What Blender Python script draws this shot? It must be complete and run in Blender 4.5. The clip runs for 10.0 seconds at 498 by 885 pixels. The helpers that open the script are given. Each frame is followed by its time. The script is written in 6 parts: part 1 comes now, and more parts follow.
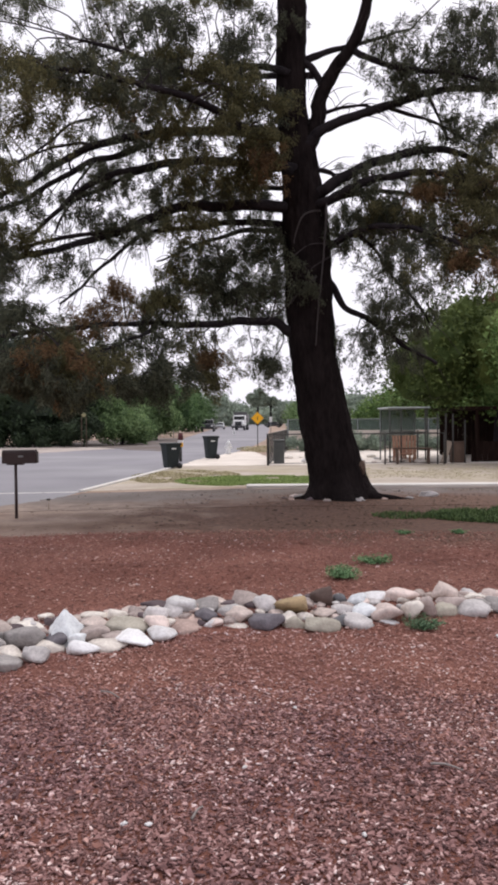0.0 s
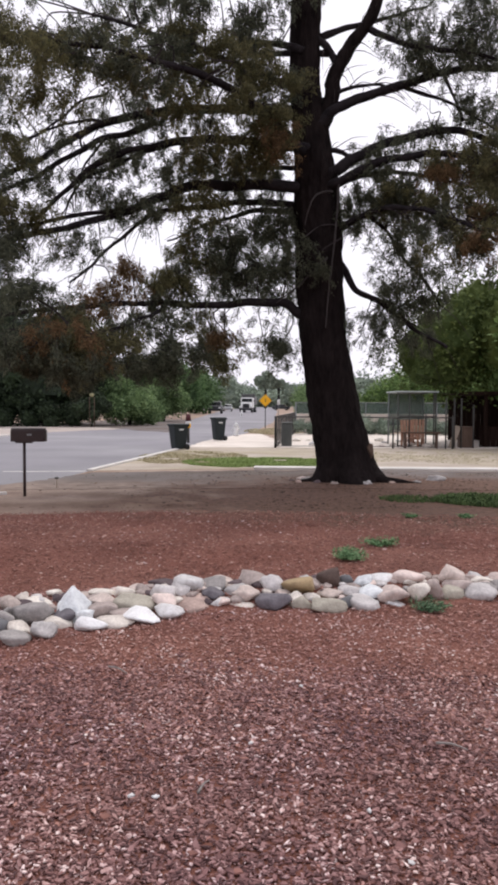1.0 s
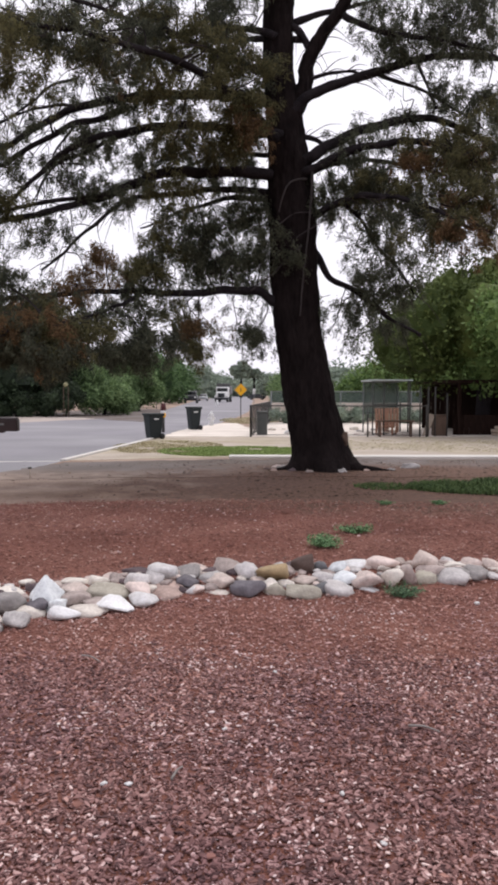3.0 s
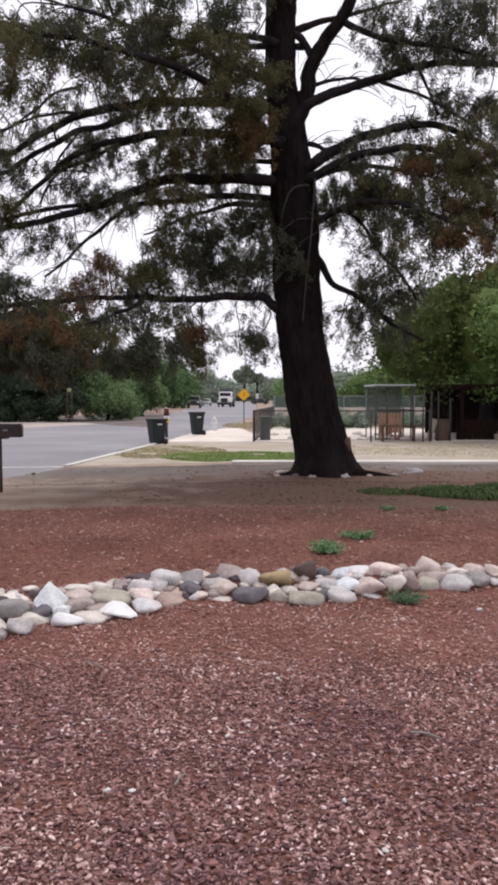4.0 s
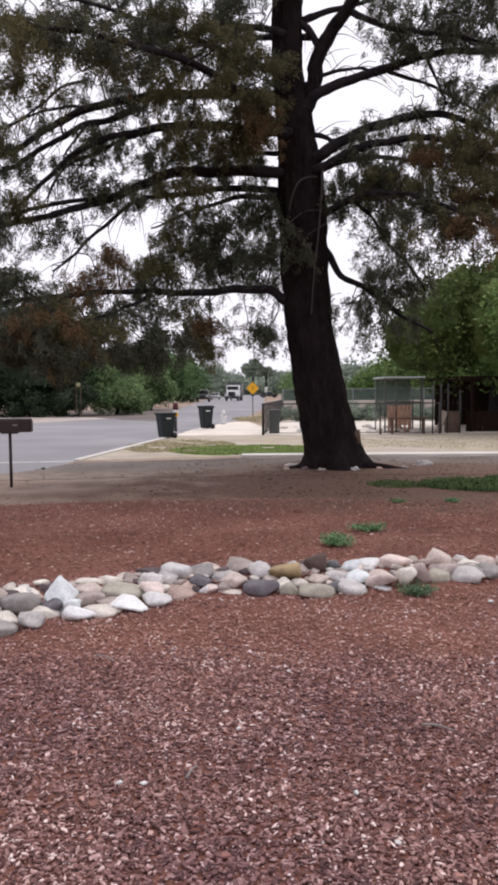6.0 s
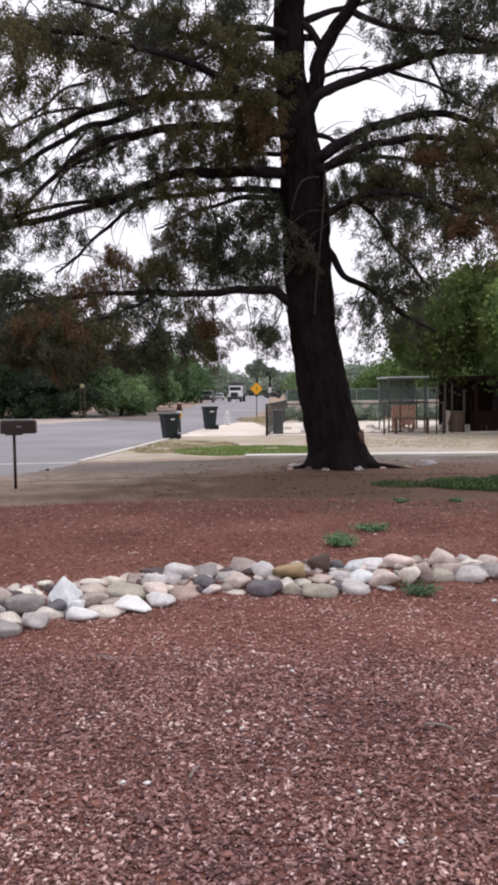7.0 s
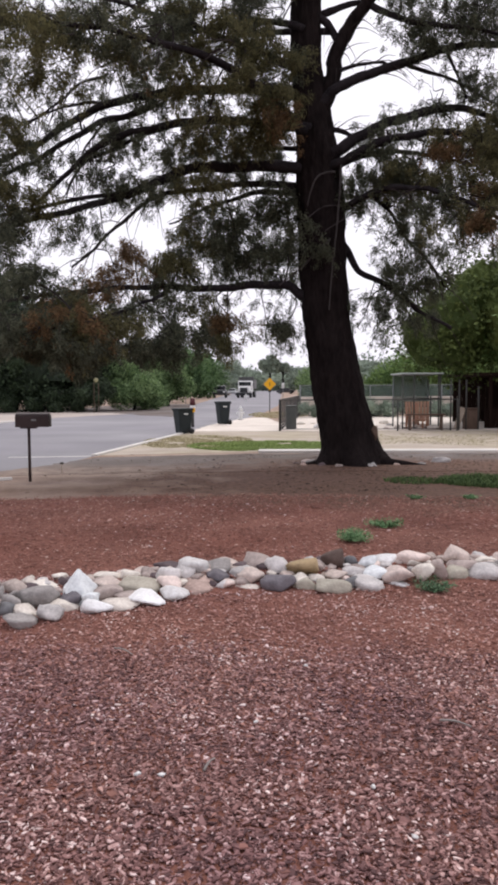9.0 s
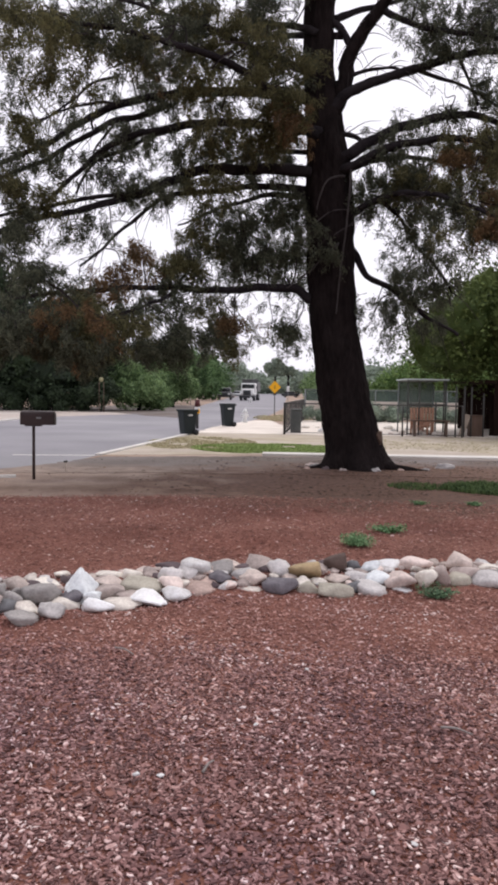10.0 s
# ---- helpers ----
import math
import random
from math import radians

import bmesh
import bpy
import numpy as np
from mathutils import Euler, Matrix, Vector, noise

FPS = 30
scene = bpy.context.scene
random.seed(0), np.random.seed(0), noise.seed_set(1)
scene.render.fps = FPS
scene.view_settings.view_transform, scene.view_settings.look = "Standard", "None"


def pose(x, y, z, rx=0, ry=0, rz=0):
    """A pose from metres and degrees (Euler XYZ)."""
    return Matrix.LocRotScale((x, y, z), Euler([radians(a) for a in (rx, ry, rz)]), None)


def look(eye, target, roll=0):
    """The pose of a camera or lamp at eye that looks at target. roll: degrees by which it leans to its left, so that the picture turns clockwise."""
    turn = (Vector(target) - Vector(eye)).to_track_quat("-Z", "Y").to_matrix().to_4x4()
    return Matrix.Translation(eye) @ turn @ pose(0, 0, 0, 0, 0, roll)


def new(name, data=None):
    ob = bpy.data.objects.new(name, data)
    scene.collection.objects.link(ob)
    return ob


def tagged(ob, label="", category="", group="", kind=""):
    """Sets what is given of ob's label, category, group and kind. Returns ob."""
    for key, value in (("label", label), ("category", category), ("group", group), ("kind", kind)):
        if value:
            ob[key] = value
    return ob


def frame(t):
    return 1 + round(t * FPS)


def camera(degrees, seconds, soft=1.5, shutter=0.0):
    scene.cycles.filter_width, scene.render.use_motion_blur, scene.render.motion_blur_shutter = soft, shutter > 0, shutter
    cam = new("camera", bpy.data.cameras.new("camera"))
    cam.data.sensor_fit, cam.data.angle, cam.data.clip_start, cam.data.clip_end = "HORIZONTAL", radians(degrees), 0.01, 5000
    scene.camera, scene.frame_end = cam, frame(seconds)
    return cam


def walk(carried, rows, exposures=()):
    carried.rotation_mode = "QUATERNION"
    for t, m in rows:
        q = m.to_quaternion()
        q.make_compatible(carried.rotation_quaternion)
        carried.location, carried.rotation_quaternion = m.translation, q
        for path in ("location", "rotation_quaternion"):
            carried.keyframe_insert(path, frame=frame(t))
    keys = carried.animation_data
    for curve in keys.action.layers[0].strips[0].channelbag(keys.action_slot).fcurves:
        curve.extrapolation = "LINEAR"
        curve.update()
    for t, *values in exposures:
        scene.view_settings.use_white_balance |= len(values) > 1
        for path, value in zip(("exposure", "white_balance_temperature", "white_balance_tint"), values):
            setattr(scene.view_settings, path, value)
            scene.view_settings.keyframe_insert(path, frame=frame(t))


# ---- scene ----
# camera: carried, standing in the yard
cam = camera(36.3, 10.0, soft=3.5)
PATH = [
    (0, (-0.004, -0.006, 1.774), (-0.031, 1.993, 1.716), -0.5),
    (0.5, (-0.013, -0.005, 1.768), (-0.036, 1.993, 1.681), 0.5),
    (1, (-0.021, -0.003, 1.754), (-0.067, 1.994, 1.65), 0.3),
    (1.5, (-0.007, -0.016, 1.762), (-0.036, 1.983, 1.685), -0.3),
    (2, (-0.011, 0.0, 1.748), (-0.01, 1.996, 1.637), -0.1),
    (2.5, (-0.004, 0.024, 1.728), (0.016, 2.018, 1.572), 0.2),
    (2.7, (-0.004, 0.024, 1.728), (0.0147, 2.019, 1.588), 0.06),
    (3.8, (0.002, -0.009, 1.753), (0.0148, 1.9872, 1.6299), 0.29),
    (4, (0.002, -0.009, 1.753), (0.011, 1.987, 1.634), 0.0),
    (4.5, (0.001, 0.01, 1.742), (-0.004, 2.005, 1.604), -0.4),
    (5, (0.0, 0.001, 1.751), (0.0, 1.996, 1.61), 0.0),
    (5.5, (-0.001, 0.008, 1.745), (-0.019, 2.003, 1.611), -0.1),
    (5.7, (-0.001, 0.008, 1.745), (-0.0164, 2.0035, 1.6121), -0.23),
    (6.8, (0.012, 0.0, 1.743), (-0.0133, 1.9943, 1.5948), -0.88),
    (7, (0.012, 0.0, 1.743), (-0.014, 1.995, 1.609), -0.7),
    (7.5, (0.006, -0.011, 1.751), (-0.019, 1.984, 1.606), -0.1),
    (8, (-0.003, -0.003, 1.742), (-0.017, 1.992, 1.6), -0.6),
    (8.5, (-0.004, 0.007, 1.735), (-0.024, 2.002, 1.598), -0.2),
    (9, (-0.007, -0.004, 1.739), (-0.066, 1.99, 1.593), -0.3),
    (9.5, (-0.017, -0.001, 1.736), (-0.1, 1.992, 1.591), 0.2),
    (10, (-0.018, 0.007, 1.732), (-0.087, 2.001, 1.593), 0.9),
]
walk(cam, [(t, look(eye, target, roll)) for t, eye, target, roll in PATH])

# light: a bright overcast sky and a weak, wide sun high behind the tree
world = bpy.data.worlds.new("overcast_sky")
scene.world = world
world.use_nodes = True
wn, wl = world.node_tree.nodes, world.node_tree.links
bg = wn["Background"]
sky = wn.new("ShaderNodeTexSky")
sky.sky_type, sky.sun_disc = "NISHITA", False
sky.sun_elevation, sky.sun_rotation = radians(58), radians(20)
sky.dust_density, sky.air_density = 6.0, 1.0
sky_mix = wn.new("ShaderNodeMix")
sky_mix.data_type = "RGBA"
sky_mix.inputs["Factor"].default_value = 0.93
sky_mix.inputs["B"].default_value = (8.68, 8.38, 9.3, 1)
wl.new(sky.outputs["Color"], sky_mix.inputs["A"])
wl.new(sky_mix.outputs["Result"], bg.inputs["Color"])
bg.inputs["Strength"].default_value = 0.105
sun = new("sun", bpy.data.lights.new("sun", "SUN"))
sun.data.energy, sun.data.angle, sun.data.color = 1.5, radians(40), (1.0, 0.96, 0.92)
sun.matrix_world = look((6, 16, 30), (0, 0, 0))
scene.view_settings.exposure = 0.27


# ---- materials ----
def material(name, dark, light, rough=0.8, size=4.0, fine=60.0, bump=0.3, depth=0.01, metal=0.0, stretch=(1, 1, 1), island=0.0, each=0.0, spec=0.3, tint=None, tint_size=0.5):
    """Two colours mixed by coarse and fine noise, with relief; island and each: variation by loose piece and by object."""
    m = bpy.data.materials.new(name)
    m.use_nodes = True
    n, l = m.node_tree.nodes, m.node_tree.links
    bs = n["Principled BSDF"]
    bs.inputs["Roughness"].default_value, bs.inputs["Metallic"].default_value = rough, metal
    bs.inputs["Specular IOR Level"].default_value = spec
    co = n.new("ShaderNodeTexCoord")
    mp = n.new("ShaderNodeMapping")
    mp.inputs["Scale"].default_value = stretch
    l.new(co.outputs["Object"], mp.inputs["Vector"])
    def tex(scale, detail):
        t = n.new("ShaderNodeTexNoise")
        t.inputs["Scale"].default_value, t.inputs["Detail"].default_value = scale, detail
        l.new(mp.outputs["Vector"], t.inputs["Vector"])
        return t.outputs["Fac"]
    def calc(op, a, b):
        c = n.new("ShaderNodeMath")
        c.operation = op
        for s, v in zip(c.inputs, (a, b)):
            if isinstance(v, float):
                s.default_value = v
            else:
                l.new(v, s)
        return c.outputs[0]
    coarse, small = tex(size, 3.0), tex(fine, 4.0)
    fac = calc("ADD", calc("MULTIPLY", coarse, 0.55), calc("MULTIPLY", small, 0.45))
    if island:
        g = n.new("ShaderNodeNewGeometry")
        fac = calc("ADD", fac, calc("MULTIPLY", calc("SUBTRACT", g.outputs["Random Per Island"], 0.5), float(island)))
    if each:
        o = n.new("ShaderNodeObjectInfo")
        fac = calc("ADD", fac, calc("MULTIPLY", calc("SUBTRACT", o.outputs["Random"], 0.5), float(each)))
    r = n.new("ShaderNodeValToRGB")
    r.color_ramp.elements[0].position, r.color_ramp.elements[0].color = 0.3, (*dark, 1)
    r.color_ramp.elements[1].position, r.color_ramp.elements[1].color = 0.7, (*light, 1)
    l.new(fac, r.inputs["Fac"])
    out = r.outputs["Color"]
    if tint:
        broad = n.new("ShaderNodeTexNoise")
        broad.inputs["Scale"].default_value, broad.inputs["Detail"].default_value = tint_size, 2.0
        l.new(co.outputs["Object"], broad.inputs["Vector"])
        lim = n.new("ShaderNodeMapRange")
        lim.inputs["From Min"].default_value, lim.inputs["From Max"].default_value = 0.38, 0.62
        l.new(broad.outputs["Fac"], lim.inputs["Value"])
        mx = n.new("ShaderNodeMix")
        mx.data_type, mx.blend_type = "RGBA", "MULTIPLY"
        mx.inputs["B"].default_value = (*tint, 1)
        l.new(lim.outputs["Result"], mx.inputs["Factor"])
        l.new(out, mx.inputs["A"])
        out = mx.outputs["Result"]
    l.new(out, bs.inputs["Base Color"])
    if bump:
        b = n.new("ShaderNodeBump")
        b.inputs["Strength"].default_value, b.inputs["Distance"].default_value = bump, depth
        l.new(small, b.inputs["Height"])
        l.new(b.outputs["Normal"], bs.inputs["Normal"])
    return m


def colour_ramp(m, stops):
    ramp = next(x for x in m.node_tree.nodes if x.type == "VALTORGB").color_ramp
    while len(ramp.elements) > 1:
        ramp.elements.remove(ramp.elements[-1])
    ramp.elements[0].position, ramp.elements[0].color = stops[0][0], (*stops[0][1], 1)
    for p, c in stops[1:]:
        ramp.elements.new(p).color = (*c, 1)


def add_litter_shade(m, centre, reach):
    """Brown pine litter and painted pine shade over a ragged oval of the ground."""
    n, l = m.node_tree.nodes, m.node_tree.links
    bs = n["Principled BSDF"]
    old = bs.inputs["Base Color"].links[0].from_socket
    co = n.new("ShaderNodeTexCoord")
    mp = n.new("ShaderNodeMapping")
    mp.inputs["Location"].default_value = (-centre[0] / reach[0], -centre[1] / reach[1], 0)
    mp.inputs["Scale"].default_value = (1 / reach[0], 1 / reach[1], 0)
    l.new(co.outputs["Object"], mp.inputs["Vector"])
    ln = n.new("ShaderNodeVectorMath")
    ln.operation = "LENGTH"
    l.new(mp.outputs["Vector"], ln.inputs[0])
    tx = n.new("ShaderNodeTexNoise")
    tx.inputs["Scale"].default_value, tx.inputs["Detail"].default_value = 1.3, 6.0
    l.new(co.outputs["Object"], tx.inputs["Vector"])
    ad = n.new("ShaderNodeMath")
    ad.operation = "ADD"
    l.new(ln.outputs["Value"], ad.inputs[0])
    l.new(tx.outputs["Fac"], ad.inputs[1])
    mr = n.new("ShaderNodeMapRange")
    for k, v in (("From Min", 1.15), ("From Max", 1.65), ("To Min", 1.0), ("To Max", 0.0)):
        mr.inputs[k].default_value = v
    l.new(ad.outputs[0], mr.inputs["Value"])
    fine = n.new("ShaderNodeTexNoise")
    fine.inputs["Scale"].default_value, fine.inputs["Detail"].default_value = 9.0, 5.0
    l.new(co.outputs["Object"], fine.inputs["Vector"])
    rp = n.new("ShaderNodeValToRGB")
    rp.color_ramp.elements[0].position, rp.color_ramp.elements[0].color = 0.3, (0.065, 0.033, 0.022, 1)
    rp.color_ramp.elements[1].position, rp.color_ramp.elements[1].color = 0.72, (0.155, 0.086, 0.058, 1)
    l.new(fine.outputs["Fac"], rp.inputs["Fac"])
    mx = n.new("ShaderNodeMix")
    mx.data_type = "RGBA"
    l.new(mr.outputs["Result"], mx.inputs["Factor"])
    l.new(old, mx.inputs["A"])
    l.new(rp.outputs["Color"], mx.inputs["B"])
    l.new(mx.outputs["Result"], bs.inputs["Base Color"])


def add_dust(m, y0, y1, dark, light):
    """Tan dust drifted over the part of the surface before y0, thinning out at y1."""
    n, l = m.node_tree.nodes, m.node_tree.links
    bs = n["Principled BSDF"]
    old = bs.inputs["Base Color"].links[0].from_socket
    co = n.new("ShaderNodeTexCoord")
    sp = n.new("ShaderNodeSeparateXYZ")
    l.new(co.outputs["Object"], sp.inputs[0])
    tx = n.new("ShaderNodeTexNoise")
    tx.inputs["Scale"].default_value, tx.inputs["Detail"].default_value = 0.9, 7.0
    l.new(co.outputs["Object"], tx.inputs["Vector"])
    ad = n.new("ShaderNodeMath")
    ad.operation = "MULTIPLY_ADD"
    ad.inputs[1].default_value = 2.4
    l.new(tx.outputs["Fac"], ad.inputs[0])
    l.new(sp.outputs["Y"], ad.inputs[2])
    mr = n.new("ShaderNodeMapRange")
    for k, v in (("From Min", y0 + 1.2), ("From Max", y1 + 1.2), ("To Min", 1.0), ("To Max", 0.0)):
        mr.inputs[k].default_value = v
    l.new(ad.outputs[0], mr.inputs["Value"])
    fine = n.new("ShaderNodeTexNoise")
    fine.inputs["Scale"].default_value, fine.inputs["Detail"].default_value = 3.0, 7.0
    l.new(co.outputs["Object"], fine.inputs["Vector"])
    rp = n.new("ShaderNodeValToRGB")
    rp.color_ramp.elements[0].position, rp.color_ramp.elements[0].color = 0.3, (*dark, 1)
    rp.color_ramp.elements[1].position, rp.color_ramp.elements[1].color = 0.7, (*light, 1)
    l.new(fine.outputs["Fac"], rp.inputs["Fac"])
    mx = n.new("ShaderNodeMix")
    mx.data_type = "RGBA"
    l.new(mr.outputs["Result"], mx.inputs["Factor"])
    l.new(old, mx.inputs["A"])
    l.new(rp.outputs["Color"], mx.inputs["B"])
    l.new(mx.outputs["Result"], bs.inputs["Base Color"])


M_DIRT = material("packed_dirt", (0.22, 0.155, 0.12), (0.42, 0.33, 0.27), 0.95, 0.5, 14, 0.5, 0.02, tint=(0.8, 0.72, 0.64), tint_size=0.3)


add_litter_shade(M_DIRT, (4.6, 13.4), (8.5, 3.4))
add_litter_shade(M_DIRT, (3.4, 15.6), (5.6, 2.9))
M_MULCH = material("mulch_soil", (0.125, 0.051, 0.037), (0.26, 0.112, 0.082), 0.95, 0.8, 60, 0.8, 0.02, tint=(0.82, 0.74, 0.72), tint_size=0.45)
add_litter_shade(M_MULCH, (5.0, 12.7), (7.5, 2.6))
M_CHIP = material("bark_chips", (0.05, 0.02, 0.015), (0.4, 0.25, 0.2), 0.85, 1.0, 30, 0.4, 0.004, island=0.9, tint=(0.80, 0.78, 0.86), tint_size=0.7)
colour_ramp(M_CHIP, [(0.08, (0.082, 0.041, 0.039)), (0.35, (0.171, 0.086, 0.077)), (0.6, (0.257, 0.134, 0.120)), (0.8, (0.339, 0.199, 0.180)), (0.9, (0.538, 0.356, 0.322)), (0.97, (0.758, 0.609, 0.564))])
M_CHIP_FAR = material("reddish_bark_chips", (0.05, 0.02, 0.015), (0.4, 0.25, 0.2), 0.85, 1.0, 30, 0.4, 0.004, island=0.9, tint=(0.82, 0.74, 0.72), tint_size=0.45)
colour_ramp(M_CHIP_FAR, [(0.08, (0.115, 0.052, 0.040)), (0.4, (0.225, 0.103, 0.078)), (0.7, (0.31, 0.15, 0.113)), (0.9, (0.41, 0.225, 0.178)), (0.98, (0.58, 0.45, 0.39))])
M_CHIP_MID = material("warm_bark_chips", (0.05, 0.02, 0.015), (0.4, 0.25, 0.2), 0.85, 1.0, 30, 0.4, 0.004, island=0.9, tint=(0.86, 0.86, 0.95), tint_size=0.6)
colour_ramp(M_CHIP_MID, [(0.08, (0.165, 0.076, 0.059)), (0.35, (0.275, 0.128, 0.099)), (0.6, (0.363, 0.182, 0.143)), (0.8, (0.451, 0.259, 0.215)), (0.92, (0.550, 0.380, 0.330)), (0.98, (0.700, 0.594, 0.550))])
M_ASPHALT = material("asphalt", (0.19, 0.185, 0.195), (0.30, 0.29, 0.305), 0.9, 0.3, 30, 0.3, 0.005, tint=(0.84, 0.83, 0.86), tint_size=0.12)
# base colour darkened to hold the shade that falls on this ground
M_DRIVE = material("dusty_shaded_asphalt", (0.105, 0.088, 0.082), (0.19, 0.165, 0.155), 0.95, 0.6, 18, 0.4, 0.008, tint=(0.75, 0.68, 0.62), tint_size=0.35)
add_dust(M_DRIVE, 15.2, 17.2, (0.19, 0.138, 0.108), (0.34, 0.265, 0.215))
add_litter_shade(M_DRIVE, (5.0, 14.2), (7.5, 3.0))
add_litter_shade(M_DRIVE, (3.4, 15.6), (5.6, 2.9))
M_CONCRETE = material("pale_concrete", (0.50, 0.475, 0.445), (0.72, 0.69, 0.65), 0.9, 1.0, 40, 0.3, 0.004)
M_GRAVEL = material("pale_gravel", (0.50, 0.44, 0.38), (0.74, 0.68, 0.61), 0.95, 0.7, 25, 0.5, 0.01)
M_DRYVERGE = material("dry_verge_dirt", (0.31, 0.262, 0.215), (0.49, 0.425, 0.355), 0.95, 0.9, 14, 0.5, 0.01, tint=(0.88, 0.88, 0.78), tint_size=0.35)
M_LITTER = material("pine_litter_bits", (0.025, 0.015, 0.010), (0.16, 0.10, 0.068), 0.9, 2.0, 30, 0.0, island=0.9)
M_VERGE = material("dusty_verge", (0.33, 0.29, 0.26), (0.52, 0.47, 0.43), 0.95, 0.5, 12, 0.4, 0.01, tint=(0.86, 0.80, 0.78), tint_size=0.2)
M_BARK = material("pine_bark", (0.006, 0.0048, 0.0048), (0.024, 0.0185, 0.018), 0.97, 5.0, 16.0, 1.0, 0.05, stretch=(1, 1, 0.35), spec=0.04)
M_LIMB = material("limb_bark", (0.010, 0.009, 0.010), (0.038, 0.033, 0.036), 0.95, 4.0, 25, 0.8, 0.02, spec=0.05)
M_TWIG = material("twig_bark", (0.02, 0.016, 0.017), (0.06, 0.05, 0.05), 0.95, 6.0, 40, 0.0, spec=0.1)
M_PALE = material("bare_dead_wood", (0.16, 0.14, 0.13), (0.30, 0.27, 0.25), 0.9, 8.0, 60, 0.3, 0.004)
M_NEEDLE = material("pine_needles", (0.05, 0.056, 0.040), (0.13, 0.14, 0.092), 0.8, 0.5, 6.0, 0.0, island=0.7, spec=0.15)
M_OLIVE = material("olive_needles", (0.06, 0.058, 0.030), (0.155, 0.148, 0.07), 0.8, 0.5, 6.0, 0.0, island=0.7, spec=0.15)
M_RUST = material("dead_rusty_needles", (0.085, 0.056, 0.030), (0.21, 0.132, 0.068), 0.85, 0.5, 6.0, 0.0, island=0.7, spec=0.15)


def see_through(m, share):
    """Lets some light pass through thin leaves."""
    n, l = m.node_tree.nodes, m.node_tree.links
    bs, out = n["Principled BSDF"], n["Material Output"]
    tr = n.new("ShaderNodeBsdfTranslucent")
    l.new(bs.inputs["Base Color"].links[0].from_socket, tr.inputs["Color"])
    mx = n.new("ShaderNodeMixShader")
    mx.inputs["Fac"].default_value = share
    l.new(bs.outputs["BSDF"], mx.inputs[1])
    l.new(tr.outputs["BSDF"], mx.inputs[2])
    l.new(mx.outputs["Shader"], out.inputs["Surface"])


def open_weave(m, share):
    """Gaps in a woven cloth, too fine to model."""
    n, l = m.node_tree.nodes, m.node_tree.links
    gap = n.new("ShaderNodeBsdfTransparent")
    mx = n.new("ShaderNodeMixShader")
    mx.inputs["Fac"].default_value = share
    l.new(n["Principled BSDF"].outputs["BSDF"], mx.inputs[1])
    l.new(gap.outputs["BSDF"], mx.inputs[2])
    l.new(mx.outputs["Shader"], n["Material Output"].inputs["Surface"])


for m in (M_NEEDLE, M_OLIVE, M_RUST):
    see_through(m, 0.4)
# near-black greens carry the shade under the street canopy
M_LEAF_DARK = material("shade_dark_leaves", (0.009, 0.017, 0.008), (0.032, 0.052, 0.022), 0.7, 0.25, 3.0, 0.0, island=0.7)
M_LEAF = material("green_leaves", (0.04, 0.08, 0.03), (0.12, 0.20, 0.08), 0.7, 0.2, 3.0, 0.0, island=0.7)
M_LEAF_LIGHT = material("light_green_leaves", (0.07, 0.13, 0.035), (0.20, 0.30, 0.10), 0.7, 0.3, 3.0, 0.0, island=0.7)
M_MESQUITE = material("mesquite_leaves", (0.085, 0.14, 0.058), (0.23, 0.33, 0.145), 0.7, 0.3, 3.0, 0.0, island=0.7)
M_LEAF_OLIVE = material("olive_green_leaves", (0.042, 0.062, 0.018), (0.115, 0.150, 0.046), 0.8, 0.25, 3.0, 0.0, island=0.45, spec=0.12)
# aerial haze is painted in as a pale leaf colour
M_LEAF_FAR = material("haze_tinted_leaves", (0.15, 0.19, 0.15), (0.27, 0.33, 0.25), 0.8, 0.1, 1.0, 0.0, island=0.6)
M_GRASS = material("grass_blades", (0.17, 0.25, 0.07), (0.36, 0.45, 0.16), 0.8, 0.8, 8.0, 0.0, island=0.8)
# darker copy of the grass with the shade mixed into its green
M_LAWN = material("shade_tinted_lawn", (0.035, 0.065, 0.02), (0.10, 0.15, 0.05), 0.8, 0.8, 8.0, 0.0, island=0.8)
M_DRYGRASS = material("dry_grass", (0.34, 0.30, 0.18), (0.55, 0.50, 0.33), 0.9, 0.8, 8.0, 0.0, island=0.8)
for m in (M_LEAF, M_LEAF_LIGHT, M_MESQUITE):
    see_through(m, 0.35)
M_WEED = material("weed_leaves", (0.07, 0.15, 0.06), (0.17, 0.29, 0.13), 0.7, 3.0, 20.0, 0.0, island=0.8)
M_WEED_DARK = material("dark_weed_leaves", (0.05, 0.10, 0.05), (0.13, 0.21, 0.11), 0.7, 3.0, 20.0, 0.0, island=0.8)
M_BIN = material("dark_green_plastic", (0.010, 0.015, 0.016), (0.022, 0.03, 0.032), 0.65, 2.0, 30, 0.1, 0.002)
M_BLACK = material("black_rubber", (0.012, 0.012, 0.012), (0.03, 0.03, 0.03), 0.7, 3.0, 40, 0.2, 0.002)
M_MAILBOX = material("brown_painted_metal", (0.022, 0.013, 0.013), (0.05, 0.032, 0.03), 0.5, 3.0, 50, 0.15, 0.002)
M_STEEL = material("galvanised_steel", (0.13, 0.14, 0.14), (0.26, 0.27, 0.27), 0.5, 3.0, 30, 0.1, 0.002, metal=0.6)
M_DARKSTEEL = material("rusty_dark_steel", (0.03, 0.03, 0.028), (0.09, 0.085, 0.08), 0.6, 4.0, 40, 0.2, 0.002, metal=0.3)
M_SCREEN = material("woven_windscreen", (0.09, 0.125, 0.11), (0.17, 0.215, 0.19), 0.85, 1.5, 90, 0.3, 0.002)
